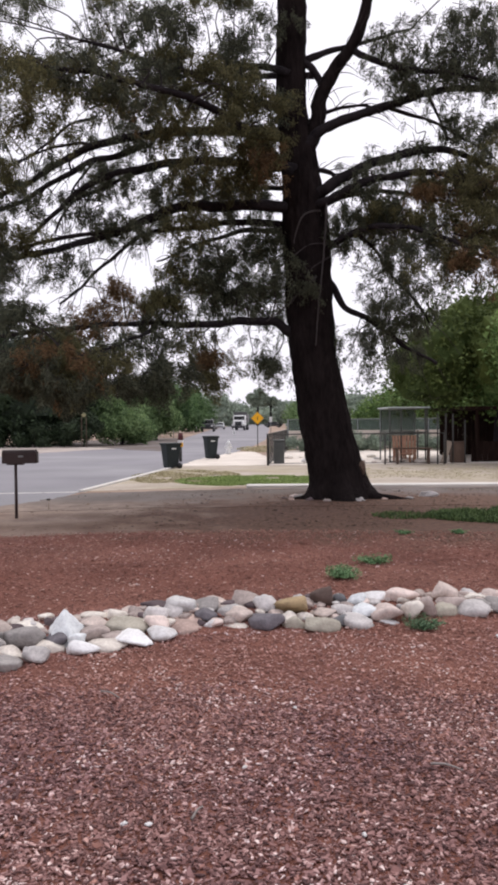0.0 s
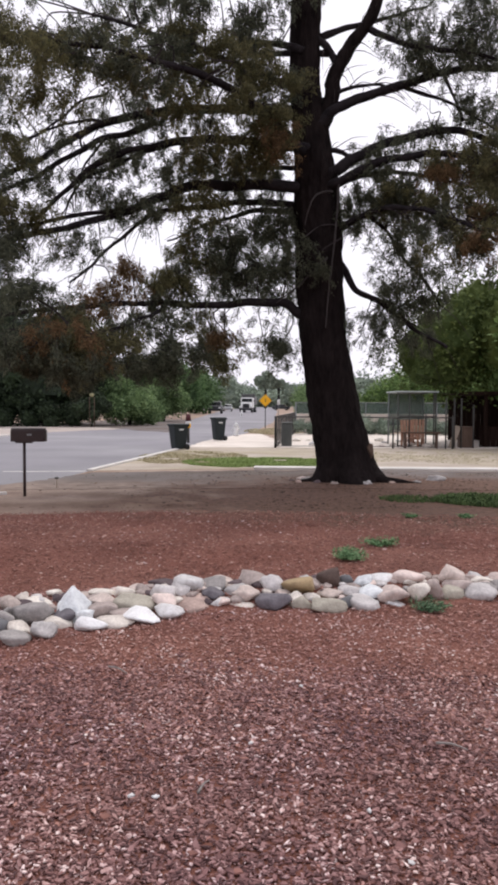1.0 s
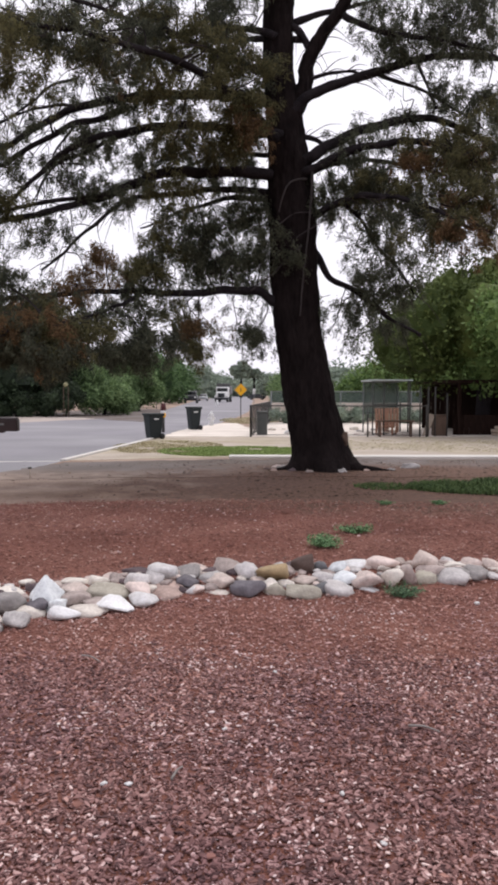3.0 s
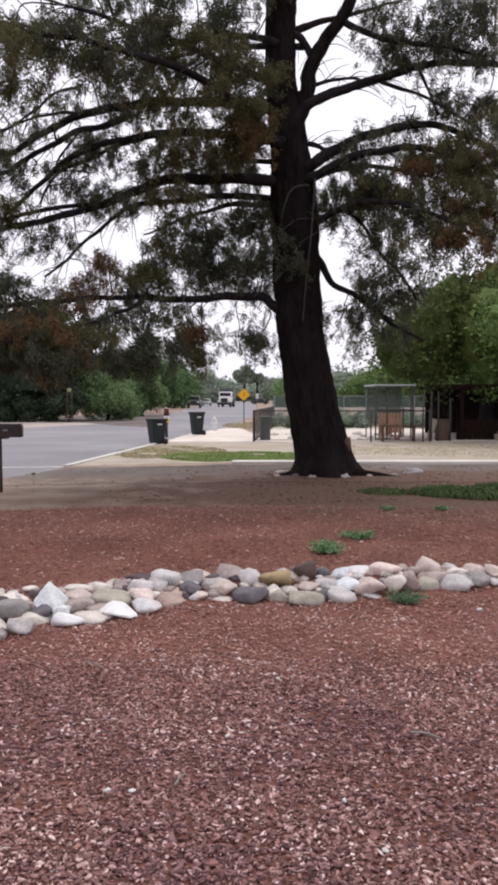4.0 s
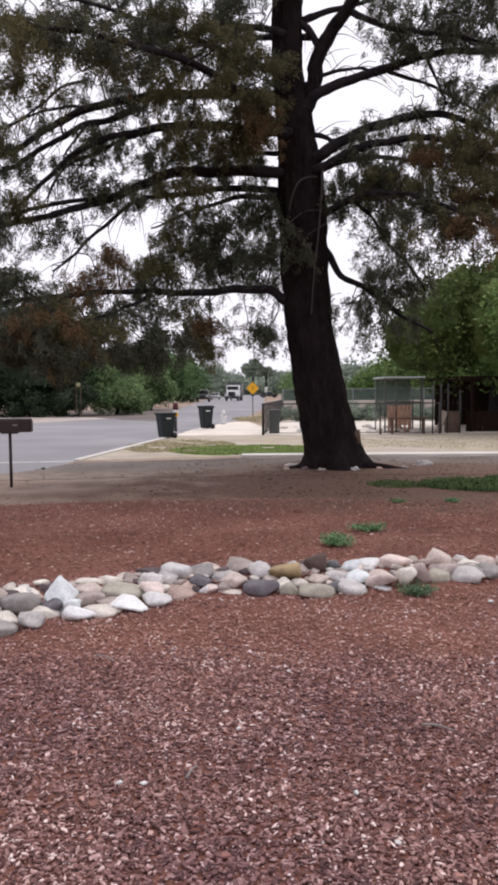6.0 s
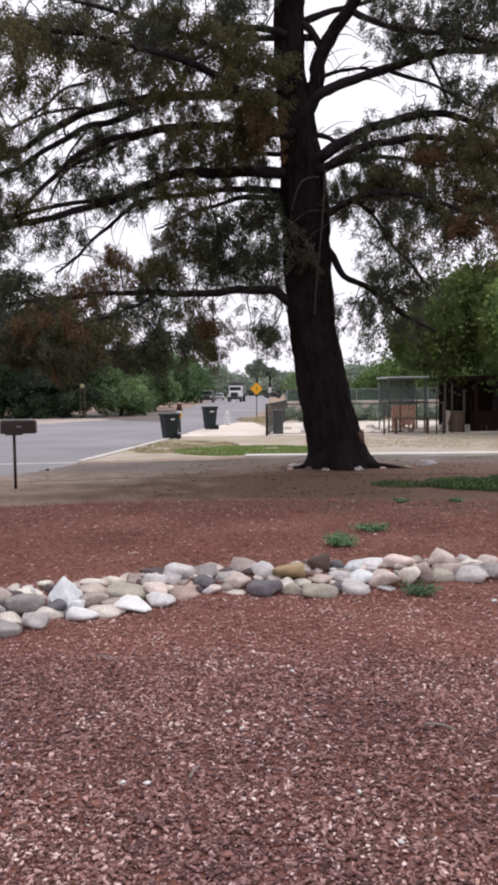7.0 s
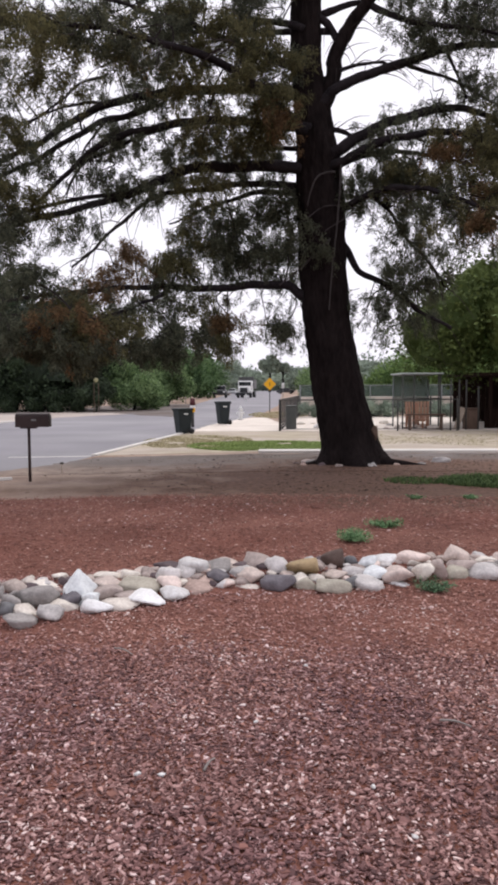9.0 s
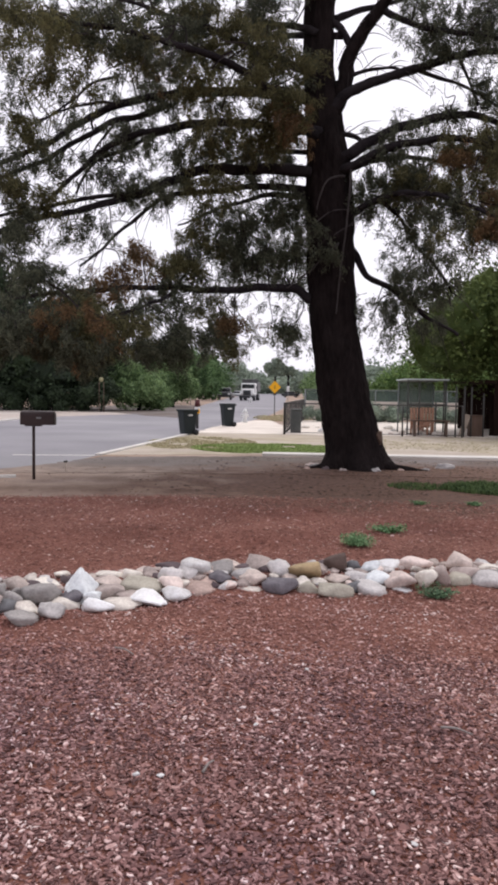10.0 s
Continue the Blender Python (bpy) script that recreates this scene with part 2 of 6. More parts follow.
open_weave(M_SCREEN, 0.45)
M_YELLOW = material("sign_yellow", (0.75, 0.37, 0.015), (0.88, 0.46, 0.02), 0.4, 2.0, 20, 0.0)
M_FADED = material("faded_sign_paint", (0.24, 0.23, 0.12), (0.36, 0.34, 0.20), 0.6, 4.0, 20, 0.0)
M_WHITE = material("white_paint", (0.66, 0.66, 0.65), (0.82, 0.82, 0.81), 0.45, 2.0, 25, 0.05, 0.002)
M_SILVER = material("silver_car_paint", (0.35, 0.36, 0.38), (0.48, 0.49, 0.5), 0.35, 2.0, 25, 0.0, metal=0.4)
M_DARKCAR = material("dark_car_paint", (0.02, 0.022, 0.025), (0.05, 0.052, 0.056), 0.3, 2.0, 25, 0.0)
M_GLASS = material("dark_window_glass", (0.01, 0.012, 0.014), (0.02, 0.022, 0.025), 0.08, 2.0, 25, 0.0, spec=0.6)
M_LAMP = material("headlight_lens", (0.6, 0.6, 0.58), (0.8, 0.8, 0.78), 0.15, 2.0, 25, 0.0)
M_ORANGE = material("orange_stained_wood", (0.28, 0.14, 0.09), (0.50, 0.29, 0.20), 0.7, 3.0, 30, 0.2, 0.003, stretch=(6, 6, 1))
M_WOOD = material("weathered_brown_wood", (0.06, 0.038, 0.028), (0.15, 0.10, 0.075), 0.85, 3.0, 30, 0.3, 0.004, stretch=(6, 6, 1))
M_GREYBOX = material("grey_plastic", (0.10, 0.10, 0.105), (0.17, 0.17, 0.175), 0.6, 2.0, 30, 0.1, 0.002)
M_COVER = material("pale_cover_sheet", (0.36, 0.40, 0.40), (0.50, 0.55, 0.55), 0.6, 2.0, 30, 0.1, 0.002)
M_REDCAP = material("dark_red_plastic", (0.05, 0.012, 0.014), (0.09, 0.02, 0.022), 0.5, 2.0, 30, 0.1, 0.002)
M_DEADTWIG = material("grey_dead_twig", (0.028, 0.024, 0.024), (0.075, 0.066, 0.064), 0.9, 8.0, 60, 0.3, 0.004)
# near-black base and low gloss put the deep shade into the wood
M_SHED = material("shade_dark_wood", (0.010, 0.006, 0.005), (0.03, 0.018, 0.015), 0.95, 3.0, 30, 0.3, 0.004, stretch=(6, 6, 1), spec=0.03)
M_DARKBOX = material("dull_grey_plastic", (0.055, 0.06, 0.057), (0.10, 0.105, 0.10), 0.6, 2.0, 30, 0.1, 0.002)
M_TAN = material("tan_board", (0.30, 0.24, 0.19), (0.46, 0.39, 0.32), 0.85, 2.0, 30, 0.2, 0.003)

ROCK_TONES = {
    "cream": (0.73, 0.64, 0.57), "white": (0.80, 0.765, 0.735), "bluish white": (0.66, 0.69, 0.73), "tan": (0.55, 0.46, 0.41),
    "light grey": (0.54, 0.51, 0.495), "grey": (0.34, 0.315, 0.30), "dark grey": (0.13, 0.13, 0.135), "slate blue": (0.17, 0.155, 0.17),
    "taupe": (0.41, 0.34, 0.31), "pinkish": (0.64, 0.53, 0.48), "salmon": (0.50, 0.37, 0.32), "ochre": (0.34, 0.25, 0.14),
    "dark brown": (0.09, 0.06, 0.05), "greenish grey": (0.37, 0.34, 0.28), "purple grey": (0.11, 0.08, 0.085),
}
M_ROCK = {}
for tone, c in ROCK_TONES.items():
    M_ROCK[tone] = material(tone.replace(" ", "_") + "_stone", tuple(v * 0.6 for v in c), tuple(min(v * 1.2, 0.82) for v in c), 0.75, 7.0, 45.0, 0.5, 0.01, each=0.25)


# ---- building helpers ----
def mesh_object(name, bm, mat, smooth=True):
    me = bpy.data.meshes.new(name)
    bm.to_mesh(me)
    bm.free()
    me.materials.append(mat)
    if smooth:
        me.shade_smooth()
    return new(name, me)


def part(name, bm, mat, parent, label="", smooth=True):
    ob = mesh_object(name, bm, mat, smooth)
    ob.parent = parent
    return tagged(ob, label=label)


def raw_part(name, verts, faces, mat, parent=None, label=""):
    me = bpy.data.meshes.new(name)
    me.from_pydata(verts, [], faces)
    me.materials.append(mat)
    ob = new(name, me)
    if parent:
        ob.parent = parent
    return tagged(ob, label=label)


def thing(name, at, label, category, group="", turn=0):
    ob = new(name)
    ob.matrix_basis = pose(at[0], at[1], at[2] if len(at) > 2 else 0, 0, 0, turn)
    return tagged(ob, label, category, group)


def box(bm, centre, size, bevel=0.0, m=None):
    mt = Matrix.Translation(centre) @ Matrix.Diagonal((*size, 1))
    if m:
        mt = m @ mt
    made = bmesh.ops.create_cube(bm, size=1.0, matrix=mt)
    if bevel:
        edges = list({e for v in made["verts"] for e in v.link_edges})
        bmesh.ops.bevel(bm, geom=edges, offset=bevel, segments=2, affect="EDGES", profile=0.5)
    return bm


def rod(bm, a, b, r, seg=8, r2=None):
    a, b = Vector(a), Vector(b)
    q = (b - a).to_track_quat("Z", "Y").to_matrix().to_4x4()
    bmesh.ops.create_cone(bm, cap_ends=True, segments=seg, radius1=r, radius2=r if r2 is None else r2, depth=(b - a).length, matrix=Matrix.Translation((a + b) / 2) @ q)
    return bm


def boxed(centre, size, bevel=0.0):
    return box(bmesh.new(), centre, size, bevel)


def rodded(a, b, r, seg=8, r2=None):
    return rod(bmesh.new(), a, b, r, seg, r2)


def spline(points, steps=6):
    """Points on a smooth curve through the given ones."""
    p = [Vector(q) for q in points]
    p = [2 * p[0] - p[1], *p, 2 * p[-1] - p[-2]]
    out = []
    for i in range(1, len(p) - 2):
        for k in range(steps):
            t = k / steps
            out.append(0.5 * (2 * p[i] + (p[i + 1] - p[i - 1]) * t + (2 * p[i - 1] - 5 * p[i] + 4 * p[i + 1] - p[i + 2]) * t * t + (3 * p[i] - p[i - 1] - 3 * p[i + 1] + p[i + 2]) * t ** 3))
    return [*out, p[-2]]


def tube(points, radii, seg=8, rough=0.0, grain=6.0):
    """A tapering tube along points, with an uneven skin."""
    bm = bmesh.new()
    rings, side = [], None
    for i, c in enumerate(points):
        d = (points[min(i + 1, len(points) - 1)] - points[max(i - 1, 0)]).normalized()
        if side is None:
            side = d.orthogonal().normalized()
        side = (side - d * side.dot(d)).normalized()
        up = d.cross(side)
        ring = []
        for k in range(seg):
            a = 2 * math.pi * k / seg
            v = side * math.cos(a) + up * math.sin(a)
            r = radii[i]
            if rough:
                r *= 1 + rough * noise.noise((c + v * radii[i]) * grain)
            ring.append(bm.verts.new(c + v * r))
        rings.append(ring)
    for a, b in zip(rings, rings[1:]):
        for k in range(seg):
            bm.faces.new((a[k], a[(k + 1) % seg], b[(k + 1) % seg], b[k]))
    bm.faces.new(rings[-1])
    bm.faces.new(rings[0][::-1])
    return bm


def taper(points, r0, r1):
    n = len(points) - 1
    return [r0 + (r1 - r0) * (i / n) ** 0.8 for i in range(n + 1)]


def sheet(name, outline, z, mat, label, rough_edge=0.0, seed=0):
    """A flat piece of ground with a slightly uneven outline."""
    rng = random.Random(seed)
    pts = []
    for i, a in enumerate(outline):
        b = outline[(i + 1) % len(outline)]
        n = max(1, int(math.dist(a, b) / 0.25)) if rough_edge else 1
        n = min(n, 120)
        for k in range(n):
            t = k / n
            pts.append((a[0] + (b[0] - a[0]) * t + rng.uniform(-1, 1) * rough_edge * (0 < k), a[1] + (b[1] - a[1]) * t + rng.uniform(-1, 1) * rough_edge * (0 < k)))
    bm = bmesh.new()
    top = bm.faces.new([bm.verts.new((x, y, z)) for x, y in pts])
    if top.normal.z < 0:
        top.normal_flip()
    skirt = bmesh.ops.extrude_edge_only(bm, edges=[e for e in top.edges])
    for v in skirt["geom"]:
        if isinstance(v, bmesh.types.BMVert):
            v.co.z -= 0.04
    bmesh.ops.triangulate(bm, faces=[top])
    return tagged(mesh_object(name, bm, mat, False), label, kind="structure")


# ---- ground ----
gx = sorted({*[i * 0.5 for i in range(-40, 41)], *[i * 5.0 for i in range(-20, 21)], -3000.0, -1000.0, -300.0, 300.0, 1000.0, 3000.0})
gy = sorted({*[i * 0.5 for i in range(-12, 90)], *[i * 5.0 for i in range(-10, 45)], -3000.0, -1000.0, -300.0, 300.0, 1000.0, 3000.0})


def swell(x, y):
    """Small bumps in the dirt, none beneath the paved parts."""
    near = max(0.0, 1 - abs(y - 13.6) / 1.3)
    return 0.012 * near * noise.noise(Vector((x * 0.7, y * 0.7, 0)))


gv = [(x, y, swell(x, y)) for y in gy for x in gx]
nx = len(gx)
gf = [(j * nx + i, j * nx + i + 1, (j + 1) * nx + i + 1, (j + 1) * nx + i) for j in range(len(gy) - 1) for i in range(nx - 1)]
tagged(raw_part("ground", gv, gf, M_DIRT), "bare tan packed dirt ground reaching the horizon", kind="structure")

# street coming towards the yard, and the side street across it
sheet("road", [(-60, 13.6), (-6.2, 14.6), (-4.9, 16.2), (-4.51, 19.11), (-3.75, 25.04), (-3.0, 31), (-1.9, 38), (-0.7, 48), (0.6, 70), (2.2, 160), (3.5, 420), (-9, 420), (-9.6, 150), (-7.8, 80), (-6.5, 56), (-5.9, 44.6), (-8.99, 50.16), (-14.84, 52.39), (-60, 56)], 0.004, M_ASPHALT, "worn grey asphalt street with a side street")
sheet("driveway", [(-6.2, 14.7), (-3.0, 15.3), (1.5, 15.6), (14, 15.4), (14, 19.7), (-0.3, 19.7), (-4.4, 18.7), (-5.2, 16.4)], 0.008, M_DRIVE, "dusty asphalt driveway, pine shade painted into its dark colour", 0.11, 3)
sheet("pavement", [(-2.86, 34.65), (-3.13, 29.81), (0.31, 29.81), (3.0, 29.6), (3.0, 34), (0.4, 36.5), (-0.35, 42.86), (-1.2, 42.5), (-1.87, 39.95)], 0.012, M_GRAVEL, "pale gravel verge beside the street", 0.1, 5)
sheet("yard_gravel", [(0.4, 29.95), (14, 29.95), (14, 44), (0.9, 44)], 0.016, M_GRAVEL, "pale gravel inside the fenced yard", 0.05, 6)
kerb = bmesh.new()
box(kerb, (7.1, 20.1, 0.03), (14.9, 0.5, 0.08), 0.015)
tagged(mesh_object("kerb", kerb, M_CONCRETE, False), "pale concrete kerb strip along the driveway", kind="structure")
edge = spline([(*(-4.51, 19.11), 0.0), (-4.2, 21.5, 0.0), (*(-3.75, 25.04), 0.0), (-3.2, 29.5, 0)], 6)
kb = bmesh.new()
for a, b in zip(edge, edge[1:]):
    d = b - a
    box(kb, (0, 0, 0.02), (d.length + 0.02, 0.16, 0.07), 0.012, Matrix.Translation((a + b) / 2) @ Matrix.Rotation(math.atan2(d.y, d.x), 4, "Z"))
tagged(mesh_object("street_kerb", kb, M_CONCRETE, False), "curved pale concrete kerb at the street corner", kind="structure")

def kerb_line(name, points, width, height, label):
    """A low concrete kerb along a curve."""
    line = spline([(x, y, 0.0) for x, y in points], 6)
    bm = bmesh.new()
    for a, b in zip(line, line[1:]):
        d = b - a
        box(bm, (0, 0, height / 2 - 0.015), (d.length + 0.02, width, height + 0.03), 0.01, Matrix.Translation((a + b) / 2) @ Matrix.Rotation(math.atan2(d.y, d.x), 4, "Z"))
    return tagged(mesh_object(name, bm, M_CONCRETE, False), label, kind="structure")


sheet("dirt_verge", [(-60, 60), (-22.6, 60.2), (-16.9, 58.0), (-12.3, 53.4), (-9.4, 49.6), (-12.4, 44.0), (-13.3, 39.7), (-13.6, 35.5), (-15.5, 33.2), (-60, 29)], 0.009, M_VERGE, "dusty pale verge across the side street", 0.12, 8)
# dark sheet over the dirt stands in for the shade under the shrubs
sheet("street_shoulder", [(-15.0, 78), (-16.7, 58.3), (-12.3, 53.6), (-9.3, 49.6), (-8.2, 47.3), (-5.8, 44.9), (-6.3, 52), (-6.85, 62), (-7.7, 78)], 0.014, M_DRIVE, "dusty street shoulder, dark with painted shade beneath the shrubs", 0.1, 9)
kerb_line("verge_kerb", [(-24, 31.4), (-15.6, 33.1), (-13.7, 35.4), (-13.3, 38.4)], 0.14, 0.07, "pale worn kerb along the dusty verge")
kerb_line("gutter_strip", [(-6.6, 18.8), (-5.5, 18.92), (-4.6, 19.05)], 0.10, 0.012, "flush pale concrete gutter strip in the asphalt")
kerb_line("corner_kerb", [(-9.5, 12.9), (-6.6, 13.45), (-5.4, 14.0), (-4.95, 14.22)], 0.10, 0.05, "low pale kerb stub beside the mailbox")

sheet("dry_verge", [(-4.4, 19.3), (-4.2, 21.5), (-3.7, 25.0), (-3.15, 29.7), (-2.86, 34.6), (3.0, 34.0), (14, 29.8), (14, 20.3), (-0.3, 20.3)], 0.005, M_DRYVERGE, "pale dry dirt verge between driveway and fence", 0.05, 10)

# mulch bed
mulch_edge = [(-40, 10.9), (-9, 11.2), (-4.5, 11.55), (-2.2, 12.0), (0.5, 12.1), (3, 11.7), (6, 11.8), (40, 12.0)]


def bed_height(x, y):
    front = 6.28 + 0.22 * x - 0.05 * x * x if x < 2 else 6.52
    d = y - front
    berm = 0.09 * max(0.0, min(1.0, d / 0.3, (1.15 - d) / 0.5)) if -3.5 < x < 4 else 0.0
    return 0.03 + berm + 0.018 * noise.noise(Vector((x * 0.9, y * 0.9, 1))) + 0.008 * noise.noise(Vector((x * 5, y * 5, 2)))


mx = [-40, -20, -12, *[-8 + 0.2 * i for i in range(81)], 12, 20, 40]
my = [-6, -3, *[0.2 * i for i in range(66)]]
mv, mf = [], []


def bed_end(x):
    for (x0, y0), (x1, y1) in zip(mulch_edge, mulch_edge[1:]):
        if x0 <= x <= x1:
            return y0 + (y1 - y0) * (x - x0) / (x1 - x0) + 0.12 * noise.noise(Vector((x * 1.7, 0, 5))) + 0.05 * noise.noise(Vector((x * 6, 0, 7)))
    return 12.5


for y in my:
    for x in mx:
        e = bed_end(x)
        yy = y if y < 0 else e * y / my[-1]
        mv.append((x, yy, -0.02 if y == my[-1] else bed_height(x, yy)))
nm = len(mx)
mf = [(j * nm + i, j * nm + i + 1, (j + 1) * nm + i + 1, (j + 1) * nm + i) for j in range(len(my) - 1) for i in range(nm - 1)]
bed = raw_part("mulch_bed", mv, mf, M_MULCH)
bed.data.shade_smooth()
tagged(bed, "reddish brown bark mulch bed across the yard", kind="structure")


def scatter_chips(name, n, y0, y1, half, lo, hi, seed, mat, sides, label):
    """Thin uneven flakes lying every way on the mulch; half gives the width of the strewn strip at a distance y."""
    rng = np.random.default_rng(seed)
    y = y0 + (y1 - y0) * rng.random(n)
    x = (rng.random(n) * 2 - 1) * half(y)
    y = y + 0.45 * np.array([noise.noise(Vector((a * 0.9, seed, 0))) for a in x]) + rng.normal(0, 0.2, n)
    keep = np.array([b < bed_end(a) - 0.02 for a, b in zip(x, y)])
    x, y = x[keep], y[keep]
    n = len(x)
    z = np.array([bed_height(a, b) for a, b in zip(x, y)])
    ln = lo + (hi - lo) * rng.random(n) ** 2.2
    wd = ln * (0.28 + 0.45 * rng.random(n))
    th = 0.07 * ln + 0.0015
    turn = np.arange(sides) * 2 * np.pi / sides
    v = np.stack([np.cos(turn), np.sin(turn), 0 * turn], 1)[None] * 0.5 + rng.normal(0, 0.11, (n, sides, 3)) * (1, 1, 0)
    v = v * np.stack([ln, wd, 0 * ln], 1)[:, None]
    v = np.concatenate([v, v], 1)
    v[:, sides:, :2] *= 0.85
    v[:, sides:, 2] += th[:, None] + rng.normal(0, 0.1, (n, sides)) * th[:, None]
    a, b, c = rng.random(n) * 6.283, rng.normal(0, 0.24 if y1 < 7 else 0.14, n), rng.normal(0, 0.24 if y1 < 7 else 0.14, n)
    v[:, :, 2] += v[:, :, 0] * np.tan(b)[:, None] + v[:, :, 1] * np.tan(c)[:, None]
    xr = v[:, :, 0] * np.cos(a)[:, None] - v[:, :, 1] * np.sin(a)[:, None]
    yr = v[:, :, 0] * np.sin(a)[:, None] + v[:, :, 1] * np.cos(a)[:, None]
    v = np.stack([xr + x[:, None], yr + y[:, None], v[:, :, 2] + (z + 0.012 * rng.random(n))[:, None]], 2).reshape(-1, 3)
    f = [tuple(range(sides, 2 * sides))] + [(k, (k + 1) % sides, sides + (k + 1) % sides, sides + k) for k in range(sides)]
    faces = [tuple(i * 2 * sides + k for k in q) for i in range(n) for q in f]
    return tagged(raw_part(name, v.tolist(), faces, mat), label, "mulch", kind="stuff")


scatter_chips("bark_chips", 50000, 2.2, 4.7, lambda y: 0.36 * y + 0.4, 0.011, 0.042, 11, M_CHIP, 5, "mauve brown and pale pink bark chips covering the bed")
scatter_chips("middle_bark_chips", 33000, 3.9, 6.5, lambda y: 0.36 * y + 0.4, 0.010, 0.036, 13, M_CHIP_MID, 5, "warm reddish brown bark chips before the stone border")
scatter_chips("far_bark_chips", 36000, 6.3, 12.4, lambda y: 0.36 * y + 0.8, 0.014, 0.052, 12, M_CHIP_FAR, 4, "brown bark chips behind the stone border")
scatter_chips("outer_bark_chips", 16000, -4, 12.4, lambda y: 7.0 + 0 * y, 0.02, 0.06, 14, M_CHIP_MID, 4, "brown bark chips strewn over the whole bed")


def dirt_litter(n, seed):
    """Dark needles, twigs and cone scales strewn over the dirt and the driveway by the pine."""
    rng = np.random.default_rng(seed)
    x = rng.normal(2.2, 2.7, n)
    y = 12.3 + 7.2 * rng.random(n)
    patch = np.array([noise.noise(Vector((a * 0.8, b * 0.8, 4))) for a, b in zip(x, y)])
    keep = (patch + 0.25 * rng.random(n) > 0.02) & (x > -6.5) & (x < 9) & (np.hypot(x - 1.8, y - 17.3) > 0.9)
    x, y = x[keep], y[keep]
    n = len(x)
    ln = 0.012 + 0.045 * rng.random(n) ** 2.5
    wd = ln * (0.15 + 0.6 * rng.random(n) ** 2)
    a = rng.random(n) * 6.283
    z = np.where(y > 15.3, 0.010, 0.006) + 0.012 * (y < 15)
    u = np.stack([np.cos(a) * ln, np.sin(a) * ln, 0 * a], 1)
    w = np.stack([-np.sin(a) * wd, np.cos(a) * wd, 0 * a], 1)
    p = np.stack([x, y, z], 1)
    top = p + np.stack([0 * a, 0 * a, 0.4 * wd + 0.003], 1)
    v = np.stack([p - u, p - w, p + u, p + w, top], 1).reshape(-1, 3)
    f = [tuple(5 * i + k for k in q) for i in range(n) for q in ((0, 1, 4), (1, 2, 4), (2, 3, 4), (3, 0, 4))]
    return tagged(raw_part("pine_litter", v.tolist(), f, M_LITTER), "dark brown needles, twigs and cone scales on dirt", "litter", kind="stuff")


dirt_litter(6500, 19)


# ---- stone border ----
rock_count = 0
FACETS = [(Vector(p).normalized(), k) for p, k in (((0.80, -0.22, 0.50), 0.42), ((-0.80, -0.25, 0.52), 0.42), ((0.08, -0.82, 0.42), 0.52), ((0, 0.85, 0.45), 0.52), ((0, 0, -1), 0.55))]


def river_rock(x, y, z, width, height, tone, pointed=False):
    """A worn river stone bedded among its neighbours; x, y, z is its middle."""
    global rock_count
    rock_count += 1
    rng = random.Random(rock_count * 7)
    bm = bmesh.new()
    bmesh.ops.create_icosphere(bm, subdivisions=4 if pointed else 3, radius=1.0)
    off = Vector((rng.uniform(-50, 50), rng.uniform(-50, 50), rng.uniform(-50, 50)))
    planes = [(Vector((rng.gauss(0, 1), rng.gauss(0, 1), rng.gauss(0, 0.9))).normalized(), rng.uniform(0.42, 0.78)) for _ in range(15)]
    for v in bm.verts:
        d = v.co.normalized()
        r = 1.08 + 0.22 * noise.noise(d * 1.1 + off) + 0.07 * noise.noise(d * 3.2 + off)
        for p, k in planes:
            c = d.dot(p)
            if c > 0.3 and not pointed:
                s = k / c
                r = min(r, s + 0.05 * max(r - s, 0)) if r > s else r
        r += 0.018 * noise.noise(d * 8 + off)
        v.co = d * r
        if pointed:
            r = 1.9
            for p, k in FACETS:
                c = d.dot(p)
                r = min(r, k / c) if c > 0.05 else r
            v.co = d * (r + 0.02 * noise.noise(d * 5 + off))
    width *= 1.0 if pointed else 1.06
    deep = width * rng.uniform(0.7, 0.95)
    if pointed:
        z -= 0.07 * height
        height *= 0.86
    else:
        height *= 0.96
    for axis, size in enumerate((width, deep, height)):
        lo, hi = min(v.co[axis] for v in bm.verts), max(v.co[axis] for v in bm.verts)
        for v in bm.verts:
            v.co[axis] = ((v.co[axis] - lo) / (hi - lo) - 0.5) * size
    sink = z - height / 2 - bed_height(x, y)
    if sink > 0:
        for v in bm.verts:
            if v.co.z < 0:
                v.co.z *= 1 + (sink + 0.01) / (height / 2)
    ob = mesh_object("river_rock", bm, M_ROCK[tone])
    ob.matrix_basis = pose(x, y, z, rng.uniform(-5, 5), rng.uniform(-9, 9) if not pointed else 0, rng.uniform(-14, 14) if not pointed else 0)
    shape = "pointed" if pointed else "low flat" if height < 0.42 * width else "rounded"
    return tagged(ob, f"{shape} {tone} river rock in a dry stone border", "rock", "stone border")


river_rock(-2.07, 5.96, 0.140, 0.25, 0.142, "tan")
river_rock(-1.88, 6.07, 0.123, 0.29, 0.106, "cream")
river_rock(-1.85, 5.82, 0.113, 0.34, 0.166, "grey")
river_rock(-1.57, 5.96, 0.160, 0.46, 0.34, "bluish white", True)
river_rock(-1.60, 5.84, 0.092, 0.22, 0.093, "slate blue")
river_rock(-1.42, 5.76, 0.105, 0.13, 0.110, "bluish white")
river_rock(-1.40, 6.40, 0.123, 0.27, 0.102, "cream")
river_rock(-1.37, 6.12, 0.130, 0.25, 0.117, "tan")
river_rock(-1.32, 5.98, 0.100, 0.23, 0.114, "taupe")
river_rock(-1.22, 6.34, 0.137, 0.18, 0.121, "cream")
